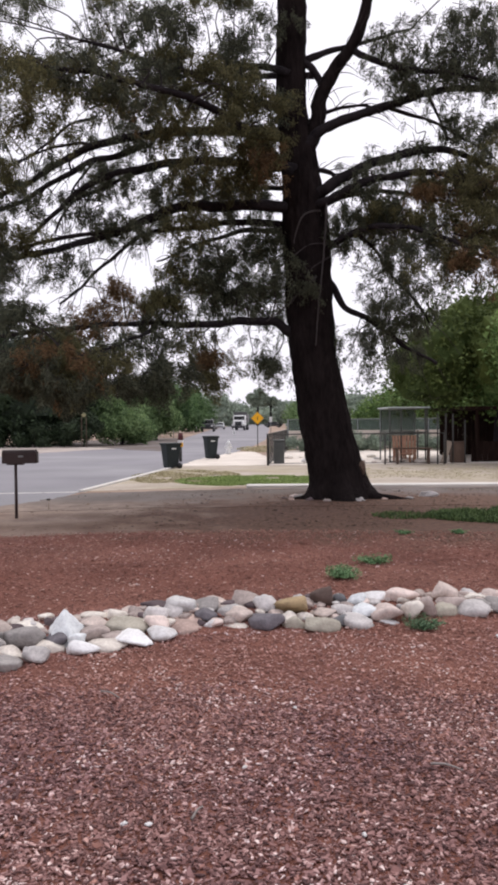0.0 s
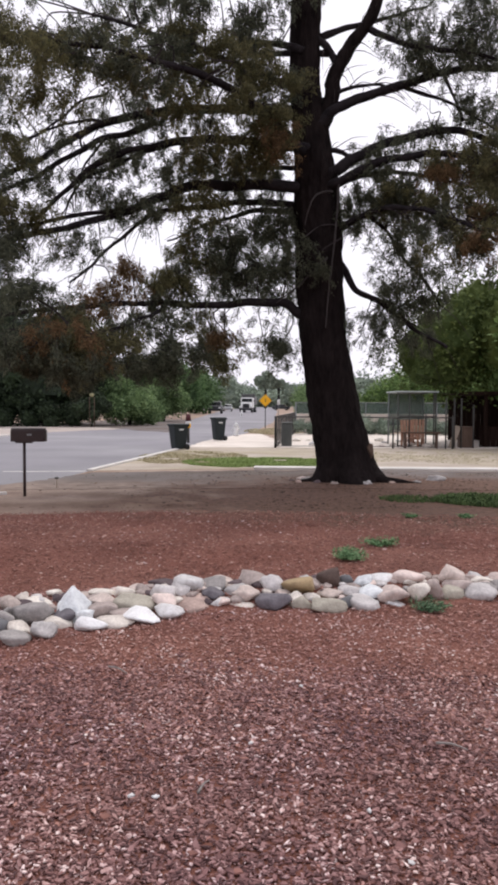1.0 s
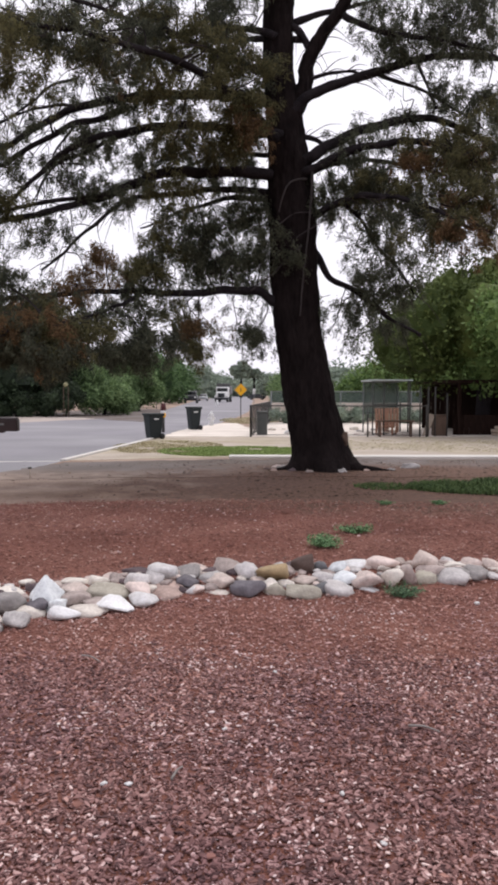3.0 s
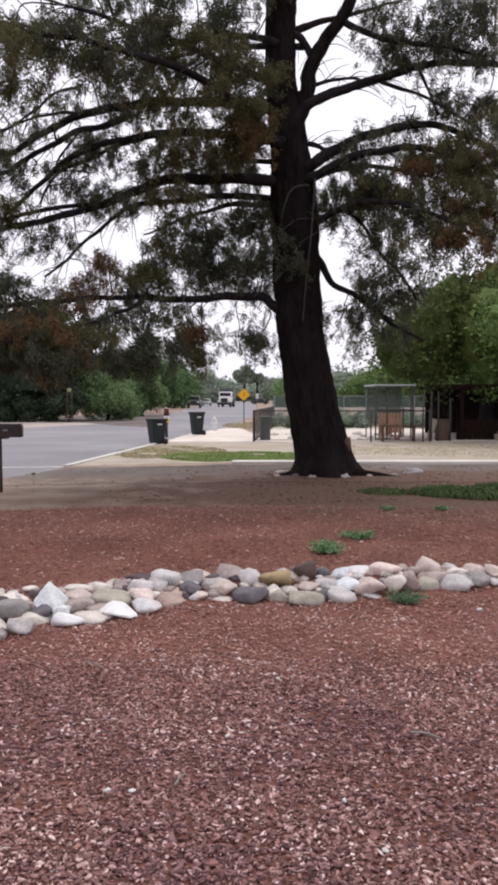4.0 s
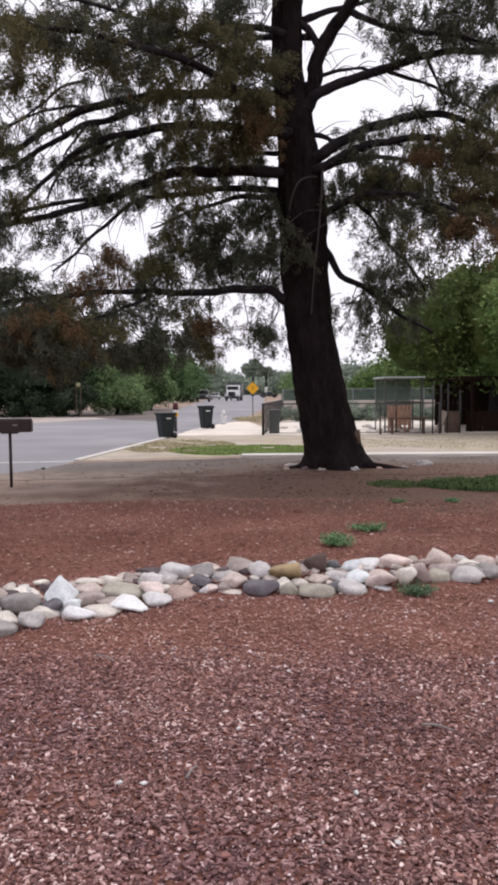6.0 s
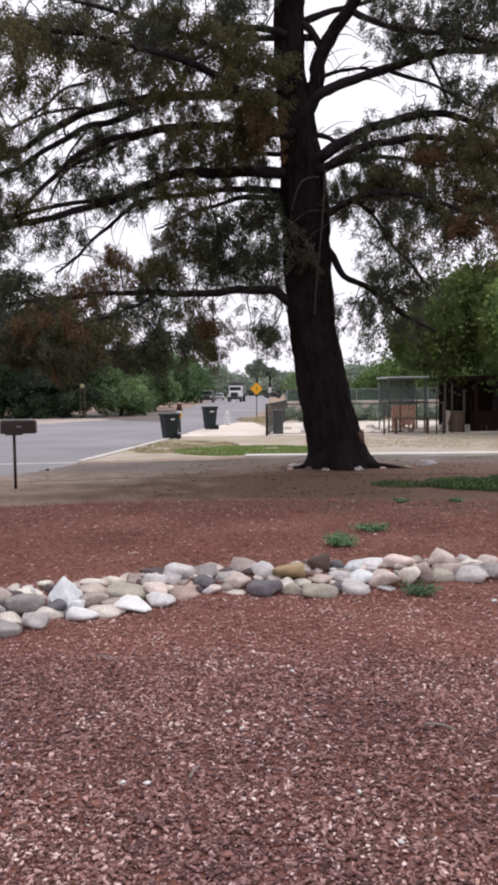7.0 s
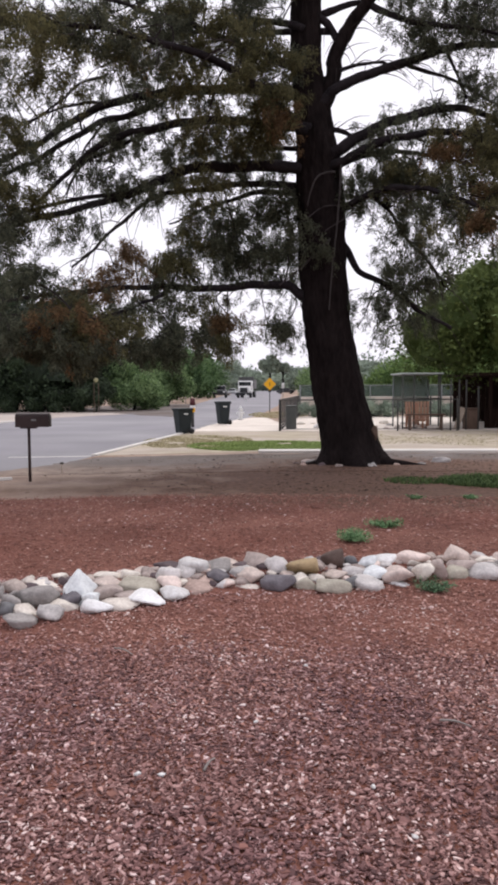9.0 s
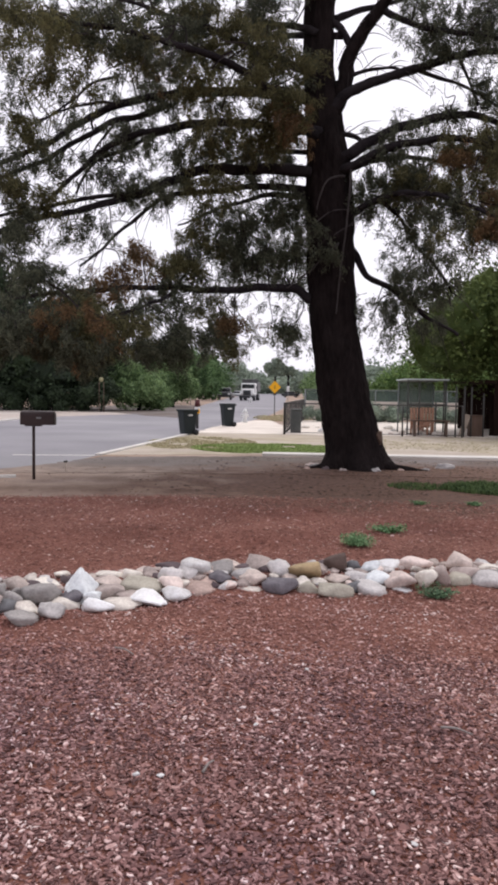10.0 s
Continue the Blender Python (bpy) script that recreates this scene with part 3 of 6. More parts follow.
river_rock(-1.11, 6.19, 0.102, 0.40, 0.147, "greenish grey")
river_rock(-1.08, 6.47, 0.131, 0.16, 0.103, "taupe")
river_rock(-1.14, 5.94, 0.083, 0.24, 0.075, "taupe")
river_rock(-2.02, 5.67, 0.107, 0.20, 0.126, "grey")
river_rock(-2.02, 5.56, 0.064, 0.18, 0.141, "dark grey")
river_rock(-1.87, 5.58, 0.047, 0.21, 0.106, "cream")
river_rock(-1.83, 5.33, 0.054, 0.22, 0.127, "grey")
river_rock(-1.66, 5.48, 0.070, 0.19, 0.15, "light grey")
river_rock(-1.64, 5.76, 0.044, 0.27, 0.110, "cream")
river_rock(-1.36, 5.71, 0.059, 0.27, 0.145, "white")
river_rock(-1.19, 5.80, 0.055, 0.30, 0.095, "cream")
river_rock(-0.99, 5.88, 0.068, 0.31, 0.13, "white")
river_rock(-0.80, 6.02, 0.080, 0.25, 0.13, "white")
river_rock(-0.88, 6.31, 0.150, 0.22, 0.160, "light grey")
river_rock(-0.86, 6.18, 0.112, 0.20, 0.137, "pinkish")
river_rock(-0.69, 6.53, 0.159, 0.25, 0.186, "white")
river_rock(-0.75, 6.44, 0.147, 0.17, 0.143, "light grey")
river_rock(-0.52, 6.63, 0.149, 0.29, 0.168, "grey")
river_rock(-0.47, 6.41, 0.128, 0.20, 0.102, "slate blue")
river_rock(-0.95, 6.72, 0.133, 0.25, 0.096, "purple grey")
river_rock(-0.61, 6.40, 0.094, 0.26, 0.102, "salmon")
river_rock(-0.63, 6.28, 0.052, 0.35, 0.139, "salmon")
river_rock(-0.40, 6.32, 0.056, 0.18, 0.120, "white")
river_rock(-0.39, 6.81, 0.136, 0.22, 0.097, "tan")
river_rock(-2.17, 5.75, 0.140, 0.17, 0.128, "grey")
river_rock(-2.14, 5.53, 0.113, 0.19, 0.140, "taupe")
river_rock(-2.16, 5.46, 0.062, 0.19, 0.139, "cream")
river_rock(-0.22, 6.34, 0.037, 0.22, 0.081, "cream")
river_rock(-0.27, 6.52, 0.110, 0.23, 0.136, "light grey")
river_rock(-0.12, 6.82, 0.144, 0.28, 0.153, "taupe")
river_rock(-0.19, 6.44, 0.115, 0.24, 0.15, "tan")
river_rock(0.03, 6.61, 0.163, 0.21, 0.191, "light grey")
river_rock(0.24, 6.60, 0.148, 0.31, 0.170, "ochre")
river_rock(0.05, 6.36, 0.080, 0.29, 0.18, "slate blue")
river_rock(0.24, 6.41, 0.098, 0.13, 0.093, "cream")
river_rock(0.28, 6.42, 0.056, 0.21, 0.124, "greenish grey")
river_rock(0.38, 6.51, 0.059, 0.16, 0.126, "cream")
river_rock(0.42, 6.82, 0.130, 0.22, 0.110, "taupe")
river_rock(0.45, 6.74, 0.097, 0.12, 0.087, "tan")
river_rock(0.54, 6.79, 0.175, 0.20, 0.218, "dark brown")
river_rock(0.53, 6.57, 0.092, 0.25, 0.095, "tan")
river_rock(0.50, 6.33, 0.061, 0.30, 0.153, "greenish grey")
river_rock(0.71, 6.86, 0.144, 0.14, 0.132, "dark grey")
river_rock(0.71, 6.60, 0.104, 0.19, 0.117, "light grey")
river_rock(0.85, 6.80, 0.144, 0.20, 0.142, "bluish white")
river_rock(1.05, 6.99, 0.132, 0.29, 0.124, "white")
river_rock(1.04, 6.96, 0.086, 0.25, 0.078, "dark grey")
river_rock(0.87, 6.60, 0.100, 0.25, 0.117, "bluish white")
river_rock(0.67, 6.40, 0.063, 0.15, 0.134, "dark grey")
river_rock(0.82, 6.39, 0.055, 0.26, 0.134, "light grey")
river_rock(1.08, 6.51, 0.031, 0.27, 0.073, "white")
river_rock(1.10, 6.54, 0.111, 0.27, 0.147, "pinkish")
river_rock(1.29, 6.89, 0.152, 0.30, 0.177, "pinkish")
river_rock(1.31, 6.54, 0.125, 0.19, 0.168, "cream")
river_rock(1.44, 6.60, 0.157, 0.17, 0.170, "taupe")
river_rock(1.68, 6.89, 0.179, 0.24, 0.210, "tan")
river_rock(1.70, 6.78, 0.136, 0.26, 0.131, "taupe")
river_rock(1.61, 6.65, 0.071, 0.25, 0.171, "greenish grey")
river_rock(1.85, 6.98, 0.136, 0.14, 0.112, "taupe")
river_rock(1.96, 6.94, 0.130, 0.24, 0.112, "cream")
river_rock(1.87, 6.68, 0.078, 0.29, 0.193, "light grey")
river_rock(2.00, 6.71, 0.109, 0.20, 0.129, "grey")
river_rock(1.96, 6.82, 0.125, 0.16, 0.088, "pinkish")
river_rock(2.15, 6.99, 0.140, 0.23, 0.135, "pinkish")
river_rock(2.10, 6.73, 0.115, 0.24, 0.151, "grey")
river_rock(2.19, 6.74, 0.055, 0.26, 0.130, "dark grey")
river_rock(2.32, 6.94, 0.139, 0.22, 0.134, "tan")
river_rock(2.38, 6.86, 0.073, 0.26, 0.176, "cream")


def border_pebbles():
    """Small stones wedged between the large ones."""
    rng = random.Random(77)
    for i in range(120):
        x = -2.4 + 5.0 * (i + rng.random()) / 120
        y = 6.36 + 0.22 * x - 0.05 * x * x + (0.08 + 0.17 * (i % 3)) + rng.uniform(-0.05, 0.1)
        s = rng.uniform(0.08, 0.14)
        river_rock(x, y, bed_height(x, y) + s * 0.12, s, s * rng.uniform(0.5, 0.75), rng.choice(("cream", "tan", "grey", "light grey", "taupe", "pinkish", "purple grey")))


border_pebbles()


# ---- the pine ----
pine = thing("pine_tree", (1.90, 17.30, -0.04), "large old pine, dark leaning trunk, green and rusty drooping needles", "tree")
pine.location.z = 0
ROOT = Vector(pine.location)
LIMB_POINTS = []
TWIGS = []
twig_rng = random.Random(21)


def local(points):
    return [Vector(p) - ROOT for p in points]


def trunk_skin(points, radii, seg, name, mat, flare=0.0, steps=18):
    """A trunk with plated, fissured bark and root flares."""
    pts = spline(local(points), steps)
    n = len(pts) - 1
    rr = []
    for i in range(n + 1):
        f = i / n * (len(radii) - 1)
        k = min(int(f), len(radii) - 2)
        rr.append(radii[k] + (radii[k + 1] - radii[k]) * (f - k))
    bm = tube(pts, rr, seg, 0.05, 2.6)
    for i, v in enumerate(bm.verts):
        c = pts[min(i // seg, n)]
        d = Vector((v.co.x - c.x, v.co.y - c.y, 0))
        if d.length < 1e-4:
            continue
        ang = math.atan2(d.y, d.x)
        u = Vector((math.cos(ang), math.sin(ang), 0))
        plate = noise.noise(u * 6.5 + Vector((0, 0, v.co.z * 1.5)))
        crack = abs(noise.noise(u * 4.5 + Vector((7, 0, v.co.z * 0.8))))
        chip = noise.noise(u * 15 + Vector((0, 3, v.co.z * 6)))
        ridge = 0.035 * plate + 0.07 * min(crack, 0.35) - 0.02 + 0.022 * chip
        if flare:
            ridge += flare * max(0, 1 - v.co.z / 0.6) ** 2 * (0.5 + 0.5 * math.cos(ang * 5 + 1.0))
        v.co += d.normalized() * ridge * min(1.0, d.length / 0.3)
    return part(name, bm, mat, pine)


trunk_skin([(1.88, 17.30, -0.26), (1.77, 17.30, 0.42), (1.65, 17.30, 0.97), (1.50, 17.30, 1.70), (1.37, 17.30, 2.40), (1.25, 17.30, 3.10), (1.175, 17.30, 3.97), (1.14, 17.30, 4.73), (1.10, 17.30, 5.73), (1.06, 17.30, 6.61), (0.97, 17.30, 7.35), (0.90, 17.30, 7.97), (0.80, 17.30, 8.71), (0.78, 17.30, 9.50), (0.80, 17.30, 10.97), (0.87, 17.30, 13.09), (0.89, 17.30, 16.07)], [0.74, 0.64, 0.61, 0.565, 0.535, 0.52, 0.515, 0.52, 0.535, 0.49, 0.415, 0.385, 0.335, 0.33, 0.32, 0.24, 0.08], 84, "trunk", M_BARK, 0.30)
burl = bmesh.new()
bmesh.ops.create_icosphere(burl, subdivisions=3, radius=1)
for v in burl.verts:
    v.co = Vector((2.30, 17.05, 0.70)) - ROOT + Vector((v.co.x * 0.09, v.co.y * 0.13, v.co.z * 0.16)) * (1 + 0.35 * noise.noise(v.co * 1.7))
part("burl", burl, M_WOOD, pine, "weathered brown burl")


def limb(points, r0, r1, mat=M_LIMB, name="limb"):
    pts = spline(local(points), 7)
    n = len(pts)
    for i in range(1, n - 1):
        wob = 1.5 if name == "limb" else 5.0
        pts[i] = pts[i] + Vector((noise.noise(pts[i] * wob), noise.noise(pts[i] * wob + Vector((9, 0, 0))), noise.noise(pts[i] * wob + Vector((0, 9, 0))))) * max(0.03, min(0.05, r0))
    if name == "limb":
        LIMB_POINTS.extend(pts[n // 5:])
        g = twig_rng
        for i in range(n // 3, n - 1, 2):
            along = (pts[i + 1] - pts[i]).normalized()
            for _ in range(1):
                way = (along * 0.9 + Vector((g.gauss(0, 0.6), g.gauss(0, 0.6), g.gauss(-0.25, 0.45)))).normalized()
                ln = g.uniform(0.35, 1.1)
                a = pts[i] + way * ln * 0.5 + Vector((0, 0, 0.04))
                c = pts[i] + way * ln + Vector((g.gauss(0, 0.1), 0, -0.16 * ln))
                if c.z > 2.1:
                    TWIGS.append((spline([pts[i], a, c], 3), 0.016, 0.004))
        r1 *= 0.7
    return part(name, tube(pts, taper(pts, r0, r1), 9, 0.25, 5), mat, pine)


for pts in ([(2.16, 17.10, 0.34), (2.57, 16.90, 0.08), (3.13, 16.80, -0.04), (3.61, 16.70, -0.10)], [(1.39, 17.10, 0.21), (1.00, 17.00, 0.02), (0.62, 16.90, -0.04)], [(1.88, 16.90, 0.16), (1.97, 16.60, -0.09), (2.15, 16.10, -0.18)]):
    q = spline(local(pts), 7)
    for p in q:
        p.z = max(p.z, -0.02) if p.z > 0.25 else p.z * 0.5
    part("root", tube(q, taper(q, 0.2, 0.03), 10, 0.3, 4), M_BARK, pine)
# second stem and limbs on the side away from the street
limb([(1.05, 17.25, 7.45), (1.18, 17.20, 7.97), (1.37, 17.20, 8.55), (1.50, 17.20, 9.20), (2.02, 17.20, 9.93), (2.38, 17.20, 10.66), (2.70, 17.20, 12.20)], 0.22, 0.16, M_BARK)
limb([(0.79, 17.30, 9.90), (1.19, 17.25, 9.66), (1.47, 17.20, 9.20), (1.42, 17.20, 8.66)], 0.09, 0.10)
limb([(1.12, 17.50, 9.94), (1.83, 17.70, 10.24), (2.56, 18.00, 10.58), (3.63, 18.20, 10.95)], 0.09, 0.04)
limb([(1.05, 17.15, 7.85), (1.28, 17.00, 8.06), (1.54, 17.00, 8.22), (2.23, 17.00, 8.47), (3.08, 17.00, 8.75), (3.77, 17.00, 8.92), (4.53, 17.00, 9.02), (5.60, 17.00, 9.00), (6.72, 17.00, 8.76)], 0.14, 0.08)
limb([(1.45, 17.15, 8.58), (1.62, 17.10, 8.62), (1.98, 17.10, 8.72), (2.37, 17.10, 8.73), (2.67, 17.05, 8.62)], 0.05, 0.04)
limb([(0.99, 17.30, 6.55), (1.47, 17.00, 6.86), (1.90, 17.00, 7.12), (2.59, 17.00, 7.45), (3.28, 17.00, 7.65), (3.88, 17.00, 7.71), (4.57, 17.00, 7.60), (5.77, 16.80, 6.90)], 0.15, 0.08)
limb([(1.20, 17.25, 7.30), (1.41, 17.20, 7.36), (1.66, 17.15, 7.27), (1.85, 17.05, 7.08)], 0.07, 0.06)
limb([(0.99, 17.30, 6.45), (1.52, 16.80, 6.58), (2.12, 16.60, 6.82), (2.88, 16.40, 6.95), (3.55, 16.00, 6.90), (4.14, 15.60, 6.60), (4.90, 15.00, 6.00)], 0.13, 0.06)
limb([(1.00, 17.40, 6.50), (1.79, 17.50, 6.79), (2.32, 17.50, 6.92), (3.22, 17.60, 6.96), (4.50, 17.90, 6.80)], 0.09, 0.05)
limb([(1.40, 17.25, 5.05), (1.67, 17.40, 4.82), (1.99, 17.40, 4.33), (2.54, 17.40, 4.06), (2.99, 17.40, 3.74), (3.27, 17.40, 3.47), (4.10, 17.60, 3.05)], 0.10, 0.05)
limb([(1.13, 17.30, 5.27), (1.65, 16.90, 5.67), (2.14, 16.40, 5.81), (2.83, 15.60, 5.70), (3.50, 14.60, 5.24), (4.09, 13.70, 4.63)], 0.10, 0.04)
limb([(2.14, 16.40, 5.78), (2.45, 16.80, 5.62), (2.80, 17.20, 5.31), (3.20, 17.20, 4.78), (3.66, 17.20, 4.25), (3.84, 17.20, 3.94)], 0.045, 0.03)
limb([(2.92, 17.00, 8.66), (3.43, 17.00, 8.49), (3.95, 17.00, 8.32), (4.56, 17.00, 7.98), (5.20, 17.00, 7.60)], 0.05, 0.03)
limb([(3.80, 17.00, 8.88), (4.08, 17.00, 8.32), (4.22, 17.00, 7.90)], 0.04, 0.03)
limb([(2.21, 17.20, 9.97), (3.08, 16.60, 9.34), (3.89, 16.00, 8.96), (4.86, 15.40, 8.47)], 0.08, 0.03)
# limbs over the street
limb([(1.00, 17.30, 3.58), (0.68, 17.20, 3.80), (0.30, 17.10, 4.00), (-0.45, 17.00, 3.95), (-1.37, 16.80, 3.90), (-2.33, 16.60, 3.92), (-3.51, 16.40, 3.83), (-4.66, 16.20, 3.73), (-5.90, 16.00, 3.56)], 0.13, 0.05)
limb([(0.95, 17.60, 6.09), (-0.14, 18.00, 6.24), (-1.22, 18.40, 6.09), (-2.49, 18.80, 5.71)], 0.09, 0.03)
limb([(0.72, 16.90, 7.23), (-0.01, 16.00, 7.62), (-0.67, 15.20, 7.86), (-1.46, 14.40, 7.89), (-2.51, 13.40, 7.79), (-3.39, 12.40, 7.51)], 0.12, 0.05)
limb([(0.72, 17.00, 8.58), (-0.25, 16.40, 8.68), (-1.26, 15.80, 8.87), (-2.37, 15.00, 8.92), (-3.26, 14.20, 8.83)], 0.10, 0.04)
limb([(0.72, 17.00, 9.41), (-0.01, 17.20, 9.68), (-1.02, 17.50, 9.75), (-2.60, 18.00, 9.61), (-3.99, 18.40, 9.27)], 0.09, 0.03)
limb([(-2.15, 16.66, 3.92), (-2.40, 16.10, 3.62), (-2.70, 15.20, 3.36), (-3.26, 13.80, 2.96), (-3.82, 12.60, 2.71)], 0.05, 0.02)
limb([(0.99, 17.20, 6.50), (0.01, 17.00, 6.54), (-0.81, 16.91, 6.52), (-1.48, 16.82, 6.46), (-1.96, 16.73, 6.35), (-2.43, 16.64, 6.15), (-2.97, 16.56, 5.92), (-3.49, 16.47, 5.72), (-4.07, 16.38, 5.55), (-4.65, 16.29, 5.41), (-5.22, 16.20, 5.25), (-6.60, 16.10, 4.70)], 0.140, 0.080)
limb([(-2.90, 16.50, 5.93), (-3.66, 16.40, 5.79), (-4.35, 16.30, 5.68), (-5.21, 16.20, 5.45), (-6.50, 16.10, 5.20)], 0.060, 0.050)
limb([(1.00, 17.40, 6.15), (0.01, 17.30, 6.26), (-0.52, 17.27, 6.25), (-1.14, 17.23, 6.15), (-1.77, 17.20, 6.08), (-2.39, 17.17, 6.01), (-2.76, 17.13, 5.85), (-3.20, 17.10, 5.50), (-3.69, 17.07, 5.10), (-4.00, 17.03, 4.72), (-4.44, 17.00, 4.41)], 0.090, 0.035)
limb([(0.91, 17.00, 7.35), (-0.26, 16.80, 7.38), (-1.10, 16.73, 7.43), (-1.94, 16.67, 7.39), (-2.66, 16.60, 7.22), (-3.07, 16.53, 7.11), (-3.53, 16.47, 6.92), (-4.00, 16.40, 6.61), (-4.35, 16.33, 6.24), (-4.63, 16.27, 5.93), (-4.97, 16.20, 5.60)], 0.110, 0.060)
limb([(-2.19, 16.70, 7.32), (-2.74, 16.72, 7.15), (-3.35, 16.74, 6.89), (-3.97, 16.76, 6.65), (-4.34, 16.78, 6.30), (-4.48, 16.80, 5.95)], 0.050, 0.030)
limb([(0.85, 17.30, 8.05), (-0.07, 17.30, 8.28), (-1.38, 17.29, 8.30), (-2.38, 17.27, 8.24), (-3.13, 17.26, 8.11), (-3.69, 17.25, 7.98), (-4.13, 17.24, 7.77), (-4.69, 17.23, 7.49), (-5.13, 17.21, 7.15), (-5.50, 17.20, 7.01), (-6.60, 17.20, 6.60)], 0.120, 0.080)
limb([(-2.50, 17.20, 8.00), (-3.11, 17.13, 7.73), (-3.66, 17.07, 7.59), (-4.14, 17.00, 7.30), (-4.62, 16.93, 7.03), (-5.09, 16.87, 6.69), (-5.38, 16.80, 6.55), (-6.50, 16.80, 6.10)], 0.080, 0.060)
limb([(-3.68, 17.20, 7.98), (-4.00, 17.25, 8.05), (-4.57, 17.30, 8.00), (-4.97, 17.35, 7.87), (-5.55, 17.40, 7.64)], 0.040, 0.030)
limb([(-3.63, 17.30, 8.64), (-4.27, 17.38, 8.52), (-4.74, 17.45, 8.15), (-5.21, 17.53, 7.87), (-5.62, 17.60, 7.77)], 0.035, 0.025)
limb([(-4.11, 16.90, 7.26), (-4.15, 16.95, 7.55), (-3.94, 17.00, 7.80)], 0.030, 0.020)
limb([(-3.64, 17.00, 7.54), (-3.91, 16.80, 7.08), (-4.05, 16.60, 6.73)], 0.035, 0.025)
# bare dead twigs in front of the trunk
for pts in ([(1.37, 16.66, 6.31), (1.15, 16.60, 6.28), (0.96, 16.58, 6.15), (0.84, 16.58, 5.85), (0.79, 16.62, 5.60)], [(1.51, 16.75, 6.50), (1.47, 16.64, 5.85), (1.41, 16.64, 5.12), (1.33, 16.62, 4.45), (1.28, 16.66, 3.89), (1.25, 16.70, 3.40)], [(1.27, 16.70, 4.91), (0.98, 16.62, 4.62), (0.67, 16.60, 4.31), (0.18, 16.70, 3.94)]):
    limb(pts, 0.026, 0.012, M_DEADTWIG, "dead_twig")

NEEDLES = {"n": [], "o": [], "r": []}
leaf_rng = np.random.default_rng(5)


def clump(at, rx, rz, n=40, tone="n", thick=15):
    """A spray of drooping twigs, with needles along them, hung from the nearest limb."""
    c = Vector(at) - ROOT
    near = min(LIMB_POINTS, key=lambda p: (p - c).length)
    TWIGS.append((spline([near, near.lerp(c, 0.5) + Vector((leaf_rng.normal(0, 0.16), leaf_rng.normal(0, 0.1), 0.12)), c, c + (c - near).normalized() * rx * 0.5], 4), 0.02, 0.007))
    r = leaf_rng
    # the crown is thinner in its upper part and on its open side
    m = int(n * (0.72 if at[2] > 7.6 and at[0] < 0.6 else 0.85 if at[0] > 1.8 else 1.13))
    o = np.array(c)
    rx *= 1.15
    rz *= 1.15
    ry = rx * 0.8
    knots = np.clip(r.normal(0, 0.40, (max(m // 6, 3), 3)), -0.8, 0.8) * (rx, ry, rz)
    base = o + knots[r.integers(0, len(knots), m)] + r.normal(0, 0.075, (m, 3)) * (1.2, 1.2, 0.8)
    way = r.normal(0, 1, (m, 3)) * (1, 1, 0.35) + (0, 0, -0.35)
    way /= np.linalg.norm(way, axis=1)[:, None]
    ln = 0.18 + 0.42 * r.random(m)
    k = 7
    s = np.linspace(0.1, 1, k)
    pts = base[:, None] + way[:, None] * (ln[:, None] * s)[:, :, None]
    pts[:, :, 2] -= 0.75 * (ln[:, None] * s) ** 2
    c = pts[:, [2, 4, 6]].reshape(-1, 3) + r.normal(0, 0.03, (m * 3, 3))
    dense = np.array([0.9 * noise.noise(Vector(k * (1.5, 1.5, 2.2))) + 0.8 * noise.noise(Vector(k * (5.5, 5.5, 3.5))) for k in c])
    kept = dense > -0.24
    for i in range(0, m, 3):
        if pts[i, 6, 2] < 1.95 or not kept[3 * i + 2]:
            continue
        TWIGS.append(([Vector(base[i]), Vector(pts[i, 2]), Vector(pts[i, 4]), Vector(pts[i, 6])], 0.008, 0.004))
    # hanging tassels at three places on each twig
    c, lean = c[kept], np.repeat(way, 3, 0)[kept]
    q = int(thick * 2.6)
    long = 0.06 + 0.09 * r.random(len(c))
    p = np.repeat(c, q, 0) + r.normal(0, 1, (len(c) * q, 3)) * (0.042, 0.042, 0.03)
    p[:, 2] -= np.repeat(long, q) * r.random(len(p)) * 1.6
    d = r.normal(0, 0.75, (len(p), 3)) + np.repeat(lean, q, 0) * 0.4 + (0, 0, -0.75)
    d /= np.linalg.norm(d, axis=1)[:, None]
    size = 0.045 + 0.07 * r.random(len(p))
    side = np.cross(d, r.normal(0, 1, (len(p), 3)))
    side /= np.linalg.norm(side, axis=1)[:, None] + 1e-9
    w = 0.010
    tri = np.stack([p - side * w, p + side * w, p + d * size[:, None]], 1)
    lowest = 2.08 + 0.22 * np.sin(tri[:, 0, 0] * 3.1 + tri[:, 0, 1]) + 0.14 * np.sin(tri[:, 0, 0] * 7.7 + 1)
    tri = tri[tri[:, :, 2].min(1) > lowest]
    NEEDLES[tone].append(tri.reshape(-1, 3))


# dark sprays reaching over the yard
clump((-3.54, 12.00, 7.24), 0.8, 0.5, 34, "o")
clump((-3.08, 13.00, 7.88), 0.9, 0.45, 60, "n")
clump((-2.42, 14.00, 8.15), 0.9, 0.5, 50, "n")
clump((-1.62, 15.00, 8.82), 1.0, 0.5, 50, "o")
clump((-0.78, 15.40, 8.69), 0.9, 0.5, 60, "o")
clump((-0.12, 15.60, 8.23), 0.7, 0.5, 60, "o")
clump((-1.27, 14.60, 7.77), 0.9, 0.4, 60, "o")
clump((0.02, 15.60, 7.15), 0.35, 0.5, 36, "o")
clump((0.17, 15.30, 7.28), 0.2, 0.4, 18, "r")
clump((-0.47, 15.80, 7.04), 0.8, 0.4, 50, "o")
clump((-1.63, 16.00, 7.08), 0.8, 0.25, 36, "n")
